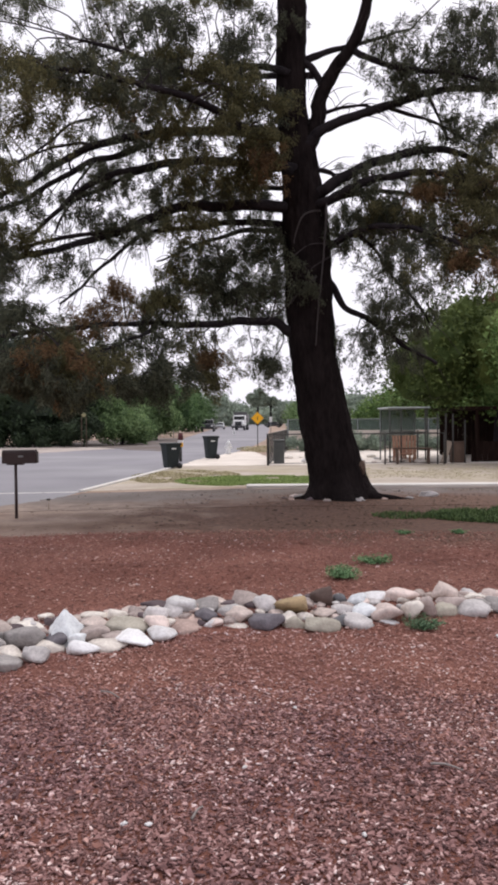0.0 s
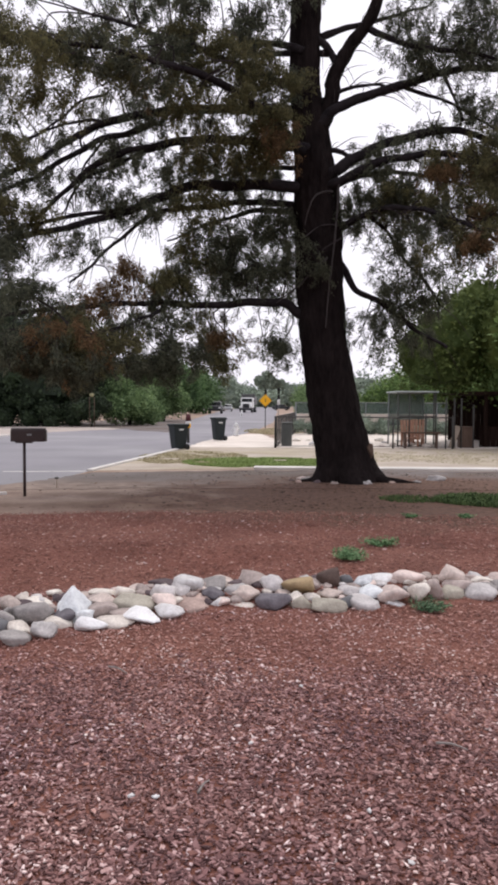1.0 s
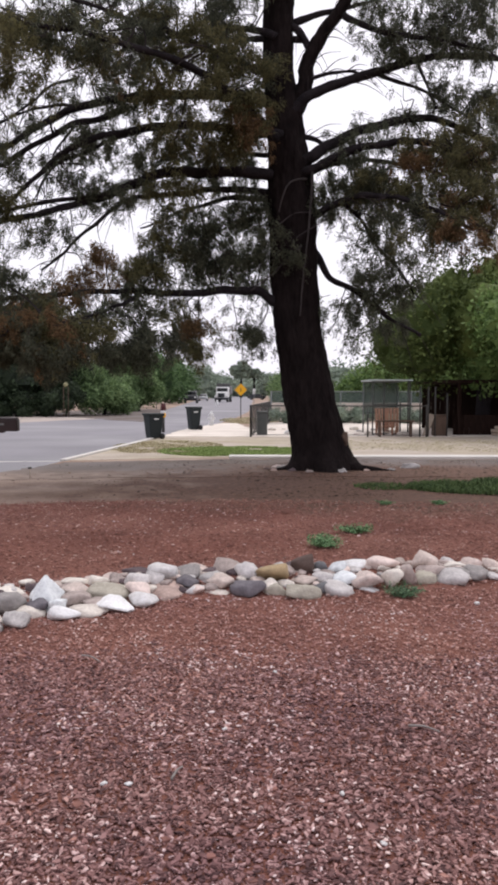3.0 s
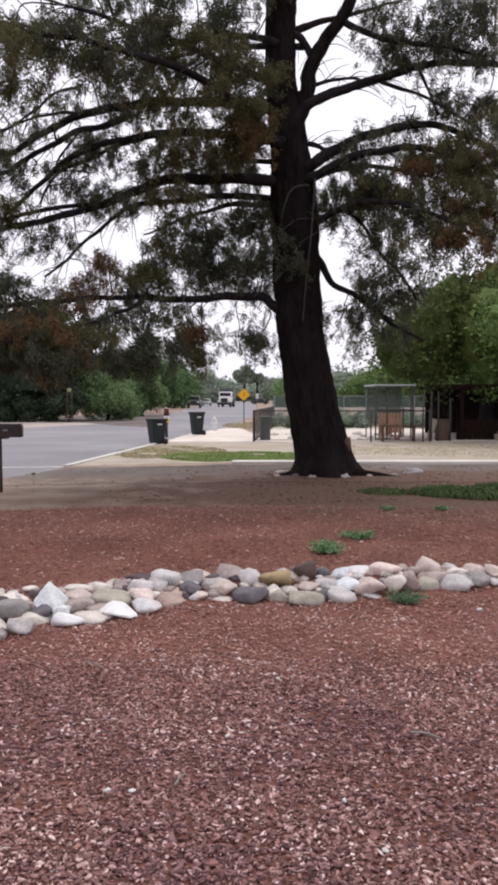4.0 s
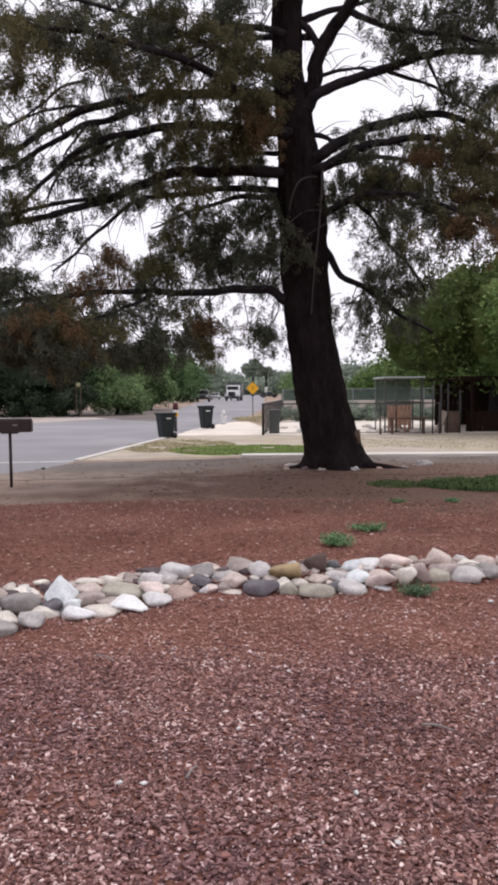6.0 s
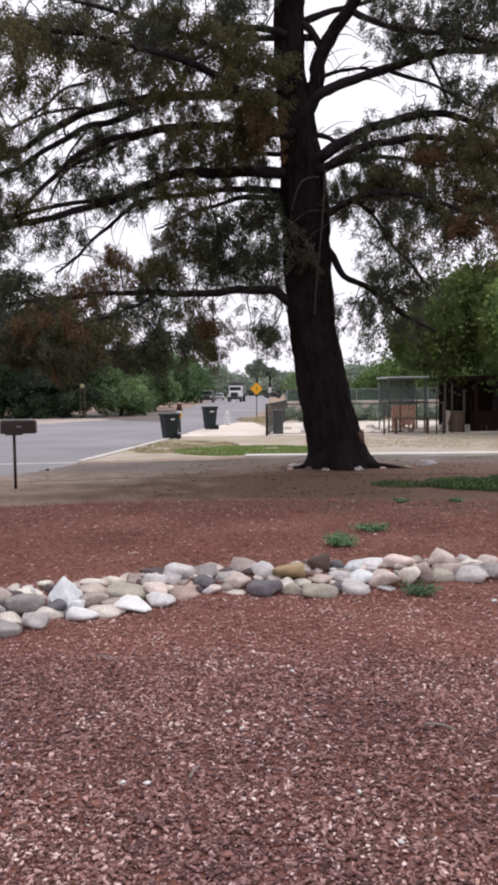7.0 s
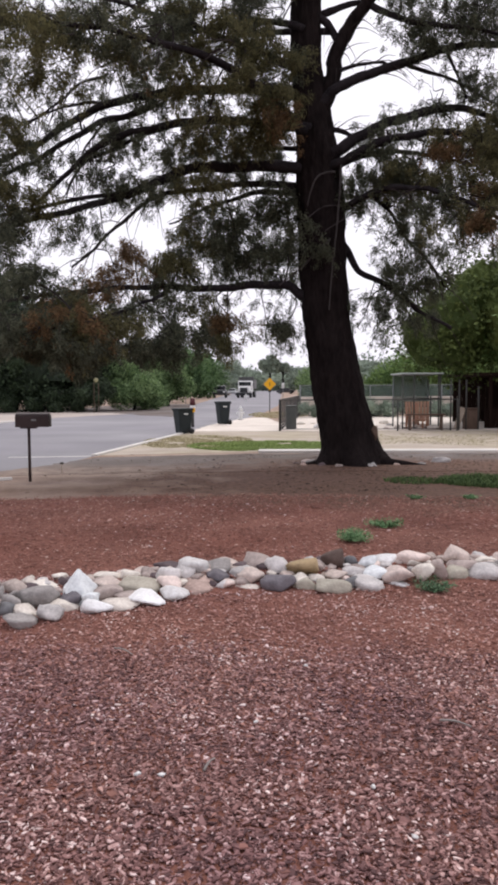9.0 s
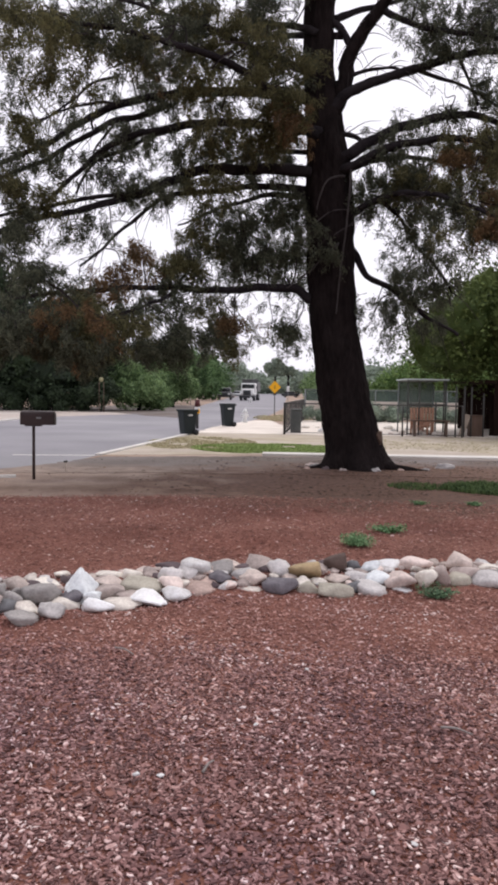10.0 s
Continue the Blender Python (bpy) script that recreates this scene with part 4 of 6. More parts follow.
clump((-0.13, 16.50, 9.64), 0.7, 0.5, 40)
clump((-3.35, 16.00, 8.62), 0.8, 0.3, 20, "r")
clump((-3.92, 13.00, 8.01), 0.9, 0.5, 34, "o")
clump((-2.80, 13.40, 7.88), 0.9, 0.4, 44, "o")
clump((-2.08, 14.40, 8.44), 0.9, 0.4, 56, "n")
clump((-1.18, 14.80, 8.31), 0.9, 0.4, 56, "o")
clump((-3.85, 13.00, 7.06), 0.5, 0.2, 24, "o")
clump((-0.01, 15.40, 7.45), 0.5, 0.3, 36, "o")
clump((-1.22, 15.20, 6.95), 0.8, 0.2, 30, "o")
for px in range(7):
    clump((-6.6 + px * 1.05, 14.6 + 0.35 * px, 9.6 + 0.28 * px), 0.9, 0.5, 30, "no"[px % 2])
    clump((-7.2 + px * 1.1, 17.0, 11.3), 1.0, 0.5, 30, "n")
for px in range(4):
    clump((3.9 + px * 0.9, 16.6, 11.5), 0.8, 0.4, 30, "n")
# sprays along the limbs over the street
clump((-3.24, 17.20, 8.54), 0.9, 0.4, 22)
clump((-4.89, 17.80, 8.53), 0.8, 0.3, 9)
clump((-2.61, 17.20, 8.66), 0.9, 0.5, 36)
clump((-2.51, 17.30, 8.03), 0.9, 0.4, 30)
clump((-4.08, 17.00, 7.33), 0.9, 0.4, 26)
clump((-1.26, 17.30, 8.09), 0.9, 0.5, 40)
clump((-0.13, 17.00, 8.16), 0.6, 0.5, 36)
clump((-3.12, 16.50, 6.87), 0.9, 0.4, 28)
clump((-2.23, 17.00, 6.97), 0.9, 0.4, 36)
clump((-1.14, 17.20, 7.06), 0.8, 0.4, 44)
clump((-0.14, 17.60, 7.27), 0.5, 0.4, 26)
clump((-1.68, 16.40, 6.20), 0.8, 0.25, 36, "o")
clump((-2.76, 16.40, 6.02), 0.7, 0.25, 22)
clump((-3.71, 16.40, 6.26), 0.7, 0.3, 18)
clump((-0.27, 17.60, 5.65), 0.8, 0.6, 56)
clump((-1.28, 17.40, 5.60), 0.8, 0.5, 50)
clump((-1.88, 17.00, 5.15), 0.5, 0.35, 34, "o")
clump((-2.84, 16.80, 4.68), 0.6, 0.4, 36, "r")
clump((-3.46, 16.80, 4.44), 0.5, 0.35, 26, "r")
clump((-1.76, 17.00, 4.66), 0.8, 0.4, 44)
clump((-0.53, 17.80, 4.79), 0.8, 0.5, 50)
clump((0.18, 18.00, 4.50), 0.5, 0.5, 36)
clump((-1.26, 16.90, 3.41), 0.6, 0.5, 44, "o")
clump((-0.94, 16.80, 2.95), 0.5, 0.35, 34, "o")
clump((-0.80, 16.70, 3.15), 0.4, 0.3, 24, "r")
clump((-0.14, 17.40, 3.40), 0.5, 0.45, 30)
clump((0.18, 17.40, 2.89), 0.3, 0.35, 14)
clump((-2.57, 16.60, 3.99), 0.8, 0.3, 36)
clump((-3.77, 16.50, 3.97), 0.8, 0.3, 34, "r")
clump((-4.54, 16.30, 5.18), 0.7, 0.35, 18)
clump((-3.63, 16.50, 5.22), 0.5, 0.3, 14)
clump((-4.90, 16.40, 6.37), 0.6, 0.4, 14)
clump((-5.39, 17.30, 7.85), 0.6, 0.4, 14)
clump((-4.98, 15.50, 5.57), 0.5, 0.6, 22, "o")
clump((-5.74, 16.50, 7.34), 0.8, 0.5, 50, "o")
clump((-5.36, 16.20, 6.66), 0.6, 0.4, 36, "n")
clump((-5.32, 15.80, 5.25), 0.6, 0.4, 36, "n")
clump((-5.54, 16.00, 8.18), 0.7, 0.4, 30, "n")
clump((-5.60, 16.00, 6.03), 0.8, 0.5, 54, "o")
clump((-5.51, 15.50, 4.68), 0.8, 0.5, 54, "n")
clump((-4.67, 13.00, 7.88), 0.9, 0.6, 22, "o")
clump((-4.27, 14.50, 8.68), 0.9, 0.5, 50, "n")
clump((-3.01, 15.50, 9.16), 0.9, 0.4, 50, "n")
clump((-2.17, 15.80, 8.54), 0.9, 0.4, 50, "n")
clump((-3.29, 17.40, 7.70), 0.8, 0.3, 24, "n")
clump((0.12, 17.90, 5.26), 0.5, 0.4, 30, "n")
clump((-0.77, 17.20, 5.12), 0.6, 0.35, 34, "n")
clump((-2.20, 16.60, 4.59), 0.5, 0.25, 24, "o")
clump((-2.84, 15.40, 3.38), 0.7, 0.3, 40, "n")
clump((-1.88, 15.80, 2.90), 0.4, 0.2, 30, "n")
clump((-2.45, 15.00, 2.62), 0.6, 0.3, 40, "n")
clump((-3.64, 14.50, 3.34), 0.8, 0.3, 40, "o")
clump((-4.53, 12.80, 2.96), 0.8, 0.5, 54, "n")
clump((-4.71, 13.00, 2.60), 0.8, 0.25, 50, "n")
# sprigs hanging before the trunk
clump((0.80, 16.30, 5.30), 0.35, 0.3, 9, "n")
clump((1.20, 16.30, 5.05), 0.3, 0.3, 7, "n")
# low drooping sprays with rusty tips
clump((-3.69, 12.80, 2.96), 0.8, 0.3, 28, "r")
clump((-3.50, 13.00, 2.90), 0.8, 0.3, 24, "o")
clump((-4.01, 12.60, 2.67), 0.7, 0.3, 44, "n")
clump((-3.12, 13.60, 2.94), 0.8, 0.3, 44, "o")
clump((-3.66, 13.00, 2.60), 0.9, 0.2, 50, "n")
clump((-2.80, 14.00, 2.56), 0.8, 0.35, 50, "n")
clump((-2.22, 15.00, 2.79), 0.5, 0.25, 36, "n")
clump((-3.58, 13.80, 2.45), 0.8, 0.2, 36, "n")
clump((-1.94, 15.40, 2.65), 0.4, 0.3, 20, "n")
clump((-4.33, 14.00, 3.69), 0.7, 0.35, 40, "n")
# sprays on the other side
clump((3.12, 16.80, 9.32), 0.6, 0.5, 30)
clump((3.74, 16.40, 9.87), 0.8, 0.4, 40)
clump((3.11, 16.80, 10.36), 0.6, 0.35, 26)
clump((4.96, 15.80, 9.68), 0.8, 0.5, 44)
clump((4.32, 16.40, 10.49), 0.8, 0.4, 40)
clump((-1.56, 15.50, 9.85), 0.9, 0.4, 44)
clump((-0.47, 16.20, 10.11), 0.8, 0.4, 44)
clump((0.35, 16.80, 10.59), 0.5, 0.4, 30)
clump((-2.58, 15.00, 9.64), 0.9, 0.4, 44)
clump((3.82, 16.20, 9.16), 0.8, 0.6, 50)
clump((4.58, 15.60, 8.88), 0.8, 0.7, 60)
clump((4.46, 16.00, 9.51), 0.8, 0.4, 40)
clump((5.02, 17.00, 7.92), 0.7, 0.4, 32)
clump((3.49, 17.00, 7.92), 0.4, 0.15, 14)
clump((2.57, 17.00, 7.48), 0.5, 0.15, 16)
clump((3.68, 17.00, 7.33), 0.8, 0.3, 30)
clump((4.29, 15.60, 6.70), 0.7, 0.35, 40, "o")
clump((4.55, 14.60, 6.07), 0.6, 0.5, 44, "o")
clump((3.74, 15.20, 6.04), 0.8, 0.4, 46, "o")
clump((3.09, 16.40, 6.26), 0.7, 0.35, 36)
clump((2.43, 16.80, 6.25), 0.5, 0.3, 30)
clump((2.09, 17.00, 6.54), 0.4, 0.25, 18)
clump((3.31, 15.20, 5.49), 0.8, 0.4, 56, "n")
clump((5.30, 15.00, 7.04), 0.8, 0.5, 40, "n")
clump((4.98, 14.00, 5.40), 0.8, 0.6, 50, "o")
clump((4.83, 13.50, 4.30), 0.7, 0.4, 26, "r")
clump((3.82, 14.60, 5.45), 0.4, 0.25, 24, "r")
clump((3.92, 14.20, 5.15), 0.7, 0.4, 50, "o")
clump((4.19, 13.70, 4.70), 0.6, 0.4, 26, "r")
clump((3.78, 14.40, 4.60), 0.7, 0.35, 26, "n")
clump((2.86, 16.40, 5.32), 0.6, 0.35, 36)
clump((3.18, 16.80, 4.93), 0.6, 0.3, 32)
clump((3.18, 17.40, 4.16), 0.6, 0.3, 28)
clump((2.68, 17.50, 4.30), 0.4, 0.3, 20)
clump((2.24, 17.50, 3.79), 0.3, 0.4, 12)
clump((3.90, 17.20, 4.19), 0.6, 0.35, 34)
clump((3.37, 17.70, 3.56), 0.6, 0.35, 26)

for at, n in (((-1.0, 16.0, 9.0), 44), ((-0.3, 16.3, 8.7), 40), ((-1.8, 15.8, 8.9), 44), ((-0.6, 16.5, 9.8), 44), ((-1.6, 16.0, 9.7), 40), ((0.1, 16.8, 8.9), 30), ((-0.3, 17.4, 5.0), 14), ((-0.9, 17.3, 4.9), 14), ((-0.2, 17.2, 6.0), 20), ((0.2, 17.3, 5.7), 26), ((-0.6, 17.0, 4.4), 14), ((0.3, 17.5, 4.9), 22), ((-1.5, 17.0, 4.3), 12), ((-2.0, 15.5, 3.2), 24), ((-0.5, 17.5, 5.5), 18), ((0.1, 17.5, 7.0), 20), ((-0.5, 17.2, 6.8), 14), ((-3.4, 16.6, 6.3), 20), ((-4.3, 16.4, 6.6), 16)):
    clump(at, 0.6, 0.4, n, "n")
for at, n, tone in (((2.25, 17.0, 6.92), 20, "n"), ((2.9, 16.9, 6.6), 26, "n"), ((2.15, 17.1, 6.0), 24, "n"), ((2.0, 17.3, 6.35), 22, "n"), ((2.45, 17.2, 6.4), 26, "n"), ((1.9, 17.3, 6.05), 16, "n"), ((2.7, 16.8, 5.85), 26, "o"), ((2.5, 17.3, 3.75), 22, "n"), ((2.95, 17.3, 4.55), 24, "n"), ((3.45, 16.9, 4.75), 30, "n"), ((3.3, 16.0, 6.0), 34, "o"), ((3.7, 15.6, 6.45), 34, "r"), ((4.3, 15.2, 6.9), 34, "o"), ((4.5, 14.6, 5.3), 30, "r"), ((4.3, 14.8, 6.3), 34, "o"), ((3.6, 15.8, 6.9), 30, "o"), ((4.8, 15.4, 6.5), 30, "r"), ((2.6, 16.6, 6.95), 24, "n"), ((3.1, 16.6, 7.3), 18, "n"), ((4.5, 14.2, 5.6), 30, "o"), ((3.0, 16.2, 6.3), 26, "o"), ((5.2, 15.5, 7.4), 30, "o"), ((2.2, 17.2, 7.35), 14, "n"), ((4.6, 16.6, 7.3), 34, "o"), ((5.0, 16.0, 7.9), 34, "n"), ((4.2, 16.8, 8.4), 24, "n"), ((3.5, 16.9, 8.05), 14, "n"), ((2.1, 17.5, 3.3), 16, "n"), ((2.9, 17.5, 3.35), 22, "n"), ((2.75, 17.0, 9.75), 16, "n"), ((3.4, 16.9, 9.3), 22, "n")):
    clump(at, 0.55, 0.35, n, tone)
# the part of the crown above and behind
for i in range(46):
    a, h = i * 2.39996, 13.2 + 5 * ((i * 0.618) % 1)
    rr = (1.2 + 3.4 * ((i * 0.377) % 1)) * (1.25 - (h - 13.2) / 9)
    stem = Vector((1.3, 17.3, h - 0.5))
    tip = stem + Vector((math.cos(a) * rr, math.sin(a) * rr, 0.6))
    limb([stem, stem.lerp(tip, 0.5) + Vector((0, 0, 0.15)), tip], 0.06, 0.02)
    clump(tip, 0.9, 0.5, 24, "no"[i % 2], 12)
for i in range(9):
    a, h = radians(20 + 140 * ((i * 0.618) % 1)), 5.5 + 4.5 * i / 9
    if a < 1.2:
        continue
    stem = Vector((1.3, 17.3, h))
    tip = stem + Vector((math.cos(a) * 5.0, math.sin(a) * 4.5, 0.2))
    limb([stem, stem.lerp(tip, 0.5) + Vector((0, 0, 0.3)), tip], 0.08, 0.03)
    clump(tip, 1.0, 0.5, 24, "n", 14)

for tone, mat, name, label in (("n", M_NEEDLE, "crown", "dull green drooping needles"), ("o", M_OLIVE, "olive_foliage", "olive green needle sprays"), ("r", M_RUST, "dead_foliage", "rusty brown dead needles")):
    v = np.concatenate(NEEDLES[tone])
    me = bpy.data.meshes.new(name)
    me.from_pydata(v.tolist(), [], np.arange(len(v)).reshape(-1, 3).tolist())
    me.materials.append(mat)
    ob = new(name, me)
    ob.parent = pine
    tagged(ob, label=label, kind="stuff")
tv, tf = [], []
for pts, r0, r1 in TWIGS:
    n = len(pts) - 1
    start = len(tv)
    for i, p in enumerate(pts):
        r = r0 + (r1 - r0) * i / n
        d = (pts[min(i + 1, n)] - pts[max(i - 1, 0)]).normalized()
        s = d.orthogonal().normalized()
        u = d.cross(s)
        for k in range(3):
            a = k * 2.0944
            tv.append(p + (s * math.cos(a) + u * math.sin(a)) * r)
    for i in range(n):
        for k in range(3):
            a, b = start + i * 3 + k, start + i * 3 + (k + 1) % 3
            tf.append((a, b, b + 3, a + 3))
tw = raw_part("twig_mass", [tuple(v) for v in tv], tf, M_TWIG, pine)
tagged(tw, kind="stuff")


# ---- other trees and shrubs ----
def leafy_tree(name, at, height, spread, base, mat, label, leaves=5000, leaf=0.22, seed=0, trunk_r=0.18, blobs=9, category="tree"):
    """A tapered trunk with limbs, and a crown of leaf clumps round uneven masses."""
    rng = np.random.default_rng(seed)
    leaves, leaf = int(leaves * 0.72), leaf * 1.12
    t = thing(name, at, label, category)
    tips = []
    for i in range(blobs):
        a = i * 2.4 + rng.random()
        q = math.sqrt((i + 0.5) / blobs)
        h = base + (height - base) * (0.25 + 0.55 * rng.random()) * (1 - 0.25 * q)
        tips.append((Vector((math.cos(a) * q * spread * 0.72, math.sin(a) * q * spread * 0.6, h)), spread * (0.34 + 0.16 * rng.random())))
    if trunk_r:
        fork = Vector((0.1, 0, base * 0.8 + 0.2))
        pts = spline([(0, 0, -0.1), (0.06, 0.03, base * 0.4), fork], 4)
        part("trunk", tube(pts, taper(pts, trunk_r * 1.3, trunk_r * 0.9), 10, 0.2, 3), M_LIMB, t)
        for c, _ in tips[:6]:
            p = spline([fork, fork.lerp(c, 0.5) + Vector((0, 0, 0.15)), c], 4)
            part("limb", tube(p, taper(p, trunk_r * 0.55, trunk_r * 0.15), 7, 0.2, 3), M_LIMB, t)
    V, F = [], []
    for c, r in tips:
        bm = bmesh.new()
        bmesh.ops.create_icosphere(bm, subdivisions=3, radius=1)
        squash = min(1.0, (height - base) * 0.5 / r)
        s = len(V)
        for v in bm.verts:
            d = v.co.normalized()
            k = r * 0.6 * (1 + 0.45 * noise.noise(d * 2.2 + c) + 0.25 * noise.noise(d * 6 + c))
            V.append((c.x + d.x * k, c.y + d.y * k, max(base * 0.7, c.z + d.z * k * squash)))
        F += [tuple(s + v.index for v in f.verts) for f in bm.faces]
        bm.free()
        n = leaves // blobs
        d = rng.normal(0, 1, (n, 3))
        d /= np.linalg.norm(d, axis=1)[:, None]
        wave = np.array([noise.noise(Vector(x) * 2.6 + c) for x in d])
        rad = r * (0.55 + 0.4 * wave + 0.5 * rng.random(n))
        p = np.array(c) + d * rad[:, None] * (1, 1, squash)
        p[:, 2] = np.maximum(p[:, 2], base * 0.6 + 0.15 * rng.random(n))
        u = rng.normal(0, 1, (n, 3))
        u /= np.linalg.norm(u, axis=1)[:, None]
        w = np.cross(u, rng.normal(0, 1, (n, 3)))
        w /= np.linalg.norm(w, axis=1)[:, None]
        sz = leaf * (0.5 + rng.random(n))[:, None]
        quad = np.stack([p - u * sz, p + w * sz * 0.5, p + u * sz, p - w * sz * 0.5], 1).reshape(-1, 3)
        s = len(V)
        V += quad.tolist()
        F += [(s + 4 * i, s + 4 * i + 1, s + 4 * i + 2, s + 4 * i + 3) for i in range(n)]
    tagged(raw_part("crown", V, F, mat, t), kind="stuff")
    return t


leafy_tree("shade_tree", (10.4, 33.0, 0), 7.8, 4.8, 2.4, M_LEAF_OLIVE, "broad olive green shade tree beside the fenced yard", 42000, 0.075, 1, 0.3, 16)
# lit part of the crown, given as a second tree in lighter leaves
leafy_tree("shade_tree", (11.5, 29.8, 0), 7.4, 3.6, 1.4, M_LEAF_LIGHT, "shade tree over the shed, lit crown painted as yellow-green leaves", 22000, 0.08, 2, 0.25)
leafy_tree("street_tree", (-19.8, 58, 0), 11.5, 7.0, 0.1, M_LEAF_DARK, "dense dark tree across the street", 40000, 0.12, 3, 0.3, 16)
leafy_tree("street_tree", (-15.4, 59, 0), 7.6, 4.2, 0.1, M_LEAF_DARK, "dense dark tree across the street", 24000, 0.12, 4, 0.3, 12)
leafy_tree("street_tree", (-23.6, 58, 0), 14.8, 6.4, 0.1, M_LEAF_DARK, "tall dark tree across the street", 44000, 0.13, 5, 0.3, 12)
leafy_tree("street_tree", (-10.6, 58, 0), 4.3, 2.8, 0.1, M_MESQUITE, "green mesquite shrub beside the street", 20000, 0.09, 6, 0.15, 9)
leafy_tree("street_tree", (-9.6, 70, 0), 4.9, 2.8, 0.1, M_MESQUITE, "green mesquite shrub beside the street", 18000, 0.10, 22, 0.15, 9)
leafy_tree("street_tree", (-12.0, 86, 0), 6.6, 4.6, 0.2, M_LEAF, "green mesquite beside the street", 16000, 0.14, 7, 0.2, 10)
leafy_tree("street_tree", (-14, 112, 0), 7.6, 6, 0.3, M_LEAF, "rounded green tree beside the street", 14000, 0.18, 8, 0.2, 10)
leafy_tree("street_tree", (-15, 150, 0), 9, 7, 0.3, M_LEAF, "rounded green tree far along the street", 10000, 0.25, 9, 0.2, 10)
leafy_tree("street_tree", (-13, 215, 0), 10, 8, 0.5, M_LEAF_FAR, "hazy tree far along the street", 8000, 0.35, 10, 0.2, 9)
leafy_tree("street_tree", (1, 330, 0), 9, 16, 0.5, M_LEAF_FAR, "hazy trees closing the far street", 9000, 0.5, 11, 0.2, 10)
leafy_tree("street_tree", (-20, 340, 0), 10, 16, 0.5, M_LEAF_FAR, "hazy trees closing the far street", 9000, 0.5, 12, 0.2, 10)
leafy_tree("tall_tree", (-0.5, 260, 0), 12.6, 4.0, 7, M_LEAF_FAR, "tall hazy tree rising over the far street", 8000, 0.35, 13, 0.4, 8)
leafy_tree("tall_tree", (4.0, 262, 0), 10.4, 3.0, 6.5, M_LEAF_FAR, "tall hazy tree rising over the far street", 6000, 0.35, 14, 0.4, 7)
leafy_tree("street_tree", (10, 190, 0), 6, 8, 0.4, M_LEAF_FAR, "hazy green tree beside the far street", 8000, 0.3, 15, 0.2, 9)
leafy_tree("yard_shrub", (4.4, 62, 0), 3.1, 2.2, 0.2, M_MESQUITE, "green shrub beyond the chain link fence", 14000, 0.09, 16, 0.1, 8)
leafy_tree("yard_shrub", (6.4, 95, 0), 3.8, 3.4, 0.3, M_MESQUITE, "green shrub far beyond the fence", 12000, 0.14, 17, 0.1, 8)
leafy_tree("yard_tree", (11, 58, 0), 3.9, 3.6, 0.2, M_LEAF_LIGHT, "light green tree behind the fenced yard", 20000, 0.11, 18, 0.15, 10)
leafy_tree("yard_tree", (17, 60, 0), 5.0, 5, 0.3, M_LEAF_LIGHT, "light green tree behind the fenced yard", 18000, 0.12, 19, 0.15, 10)
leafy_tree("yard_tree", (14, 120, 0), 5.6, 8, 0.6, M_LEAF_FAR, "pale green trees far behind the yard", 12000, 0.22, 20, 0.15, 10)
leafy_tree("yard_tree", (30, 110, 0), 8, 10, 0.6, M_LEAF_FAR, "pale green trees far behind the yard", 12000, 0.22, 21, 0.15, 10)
# low row added to fill the dark shade at the foot of the trees
for i in range(9):
    leafy_tree("hedge_shrub", (-26.5 + i * 1.75, 53.6 + (i % 2) * 0.6, 0), 1.6 + 0.5 * (i % 3), 1.5, 0.02, M_LEAF_DARK, "low shrub added for the dark shade under the street trees", 5000, 0.08, 70 + i, 0.05, 6, "shrub")
for i in range(9):
    leafy_tree("yard_shrub", (2.3 + i * 1.35, 42.6 + (i % 2) * 0.7, 0), 0.8 + 0.12 * (i % 3), 1.15, 0.03, M_LEAF_FAR, "low pale grey-green shrub before the tall fence", 3000, 0.05, 60 + i, 0.03, 4, "shrub")


def tufts(name, area, n, height, mat, label, seed, width=0.006, lean=0.5, bare=-0.15):
    """Thin bent blades within an ellipse x, y, rx, ry."""
    rng = np.random.default_rng(seed)
    x, y, rx, ry = area
    a, q = rng.random(n) * 6.283, np.sqrt(rng.random(n))
    p = np.stack([x + np.cos(a) * q * rx, y + np.sin(a) * q * ry, np.full(n, 0.0)], 1)
    keep = np.array([noise.noise(Vector((u * 1.3, v * 1.3, seed))) > bare for u, v, _ in p])
    p = p[keep]
    p[:, 2] = [bed_height(u, v) if v < 11.8 else 0.0 for u, v, _ in p]
    if y < 15:
        p[:, 2] += 0.004 * (p[:, 1] > 11.8)
    n = len(p)
    h = height * (0.5 + rng.random(n))
    d = rng.normal(0, lean, (n, 2))
    s = rng.normal(0, 1, (n, 2))
    s /= np.linalg.norm(s, axis=1)[:, None]
    z0 = np.zeros((n, 1))
    s3 = np.concatenate([s * width, z0], 1)
    mid = p + np.concatenate([d * h[:, None] * 0.35, 0.6 * h[:, None]], 1)
    tip = p + np.concatenate([d * h[:, None], h[:, None]], 1)
    v = np.stack([p - s3, p + s3, mid + s3 * 0.8, mid - s3 * 0.8, tip], 1).reshape(-1, 3)
    f = []
    for i in range(n):
        k = 5 * i
        f += [(k, k + 1, k + 2, k + 3), (k + 3, k + 2, k + 4)]
    return tagged(raw_part(name, v.tolist(), f, mat), label, "grass", kind="stuff")


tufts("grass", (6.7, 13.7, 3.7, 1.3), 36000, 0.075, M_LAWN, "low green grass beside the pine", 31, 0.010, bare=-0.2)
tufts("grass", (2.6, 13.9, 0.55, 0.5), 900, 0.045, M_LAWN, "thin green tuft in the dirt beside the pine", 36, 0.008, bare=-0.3)
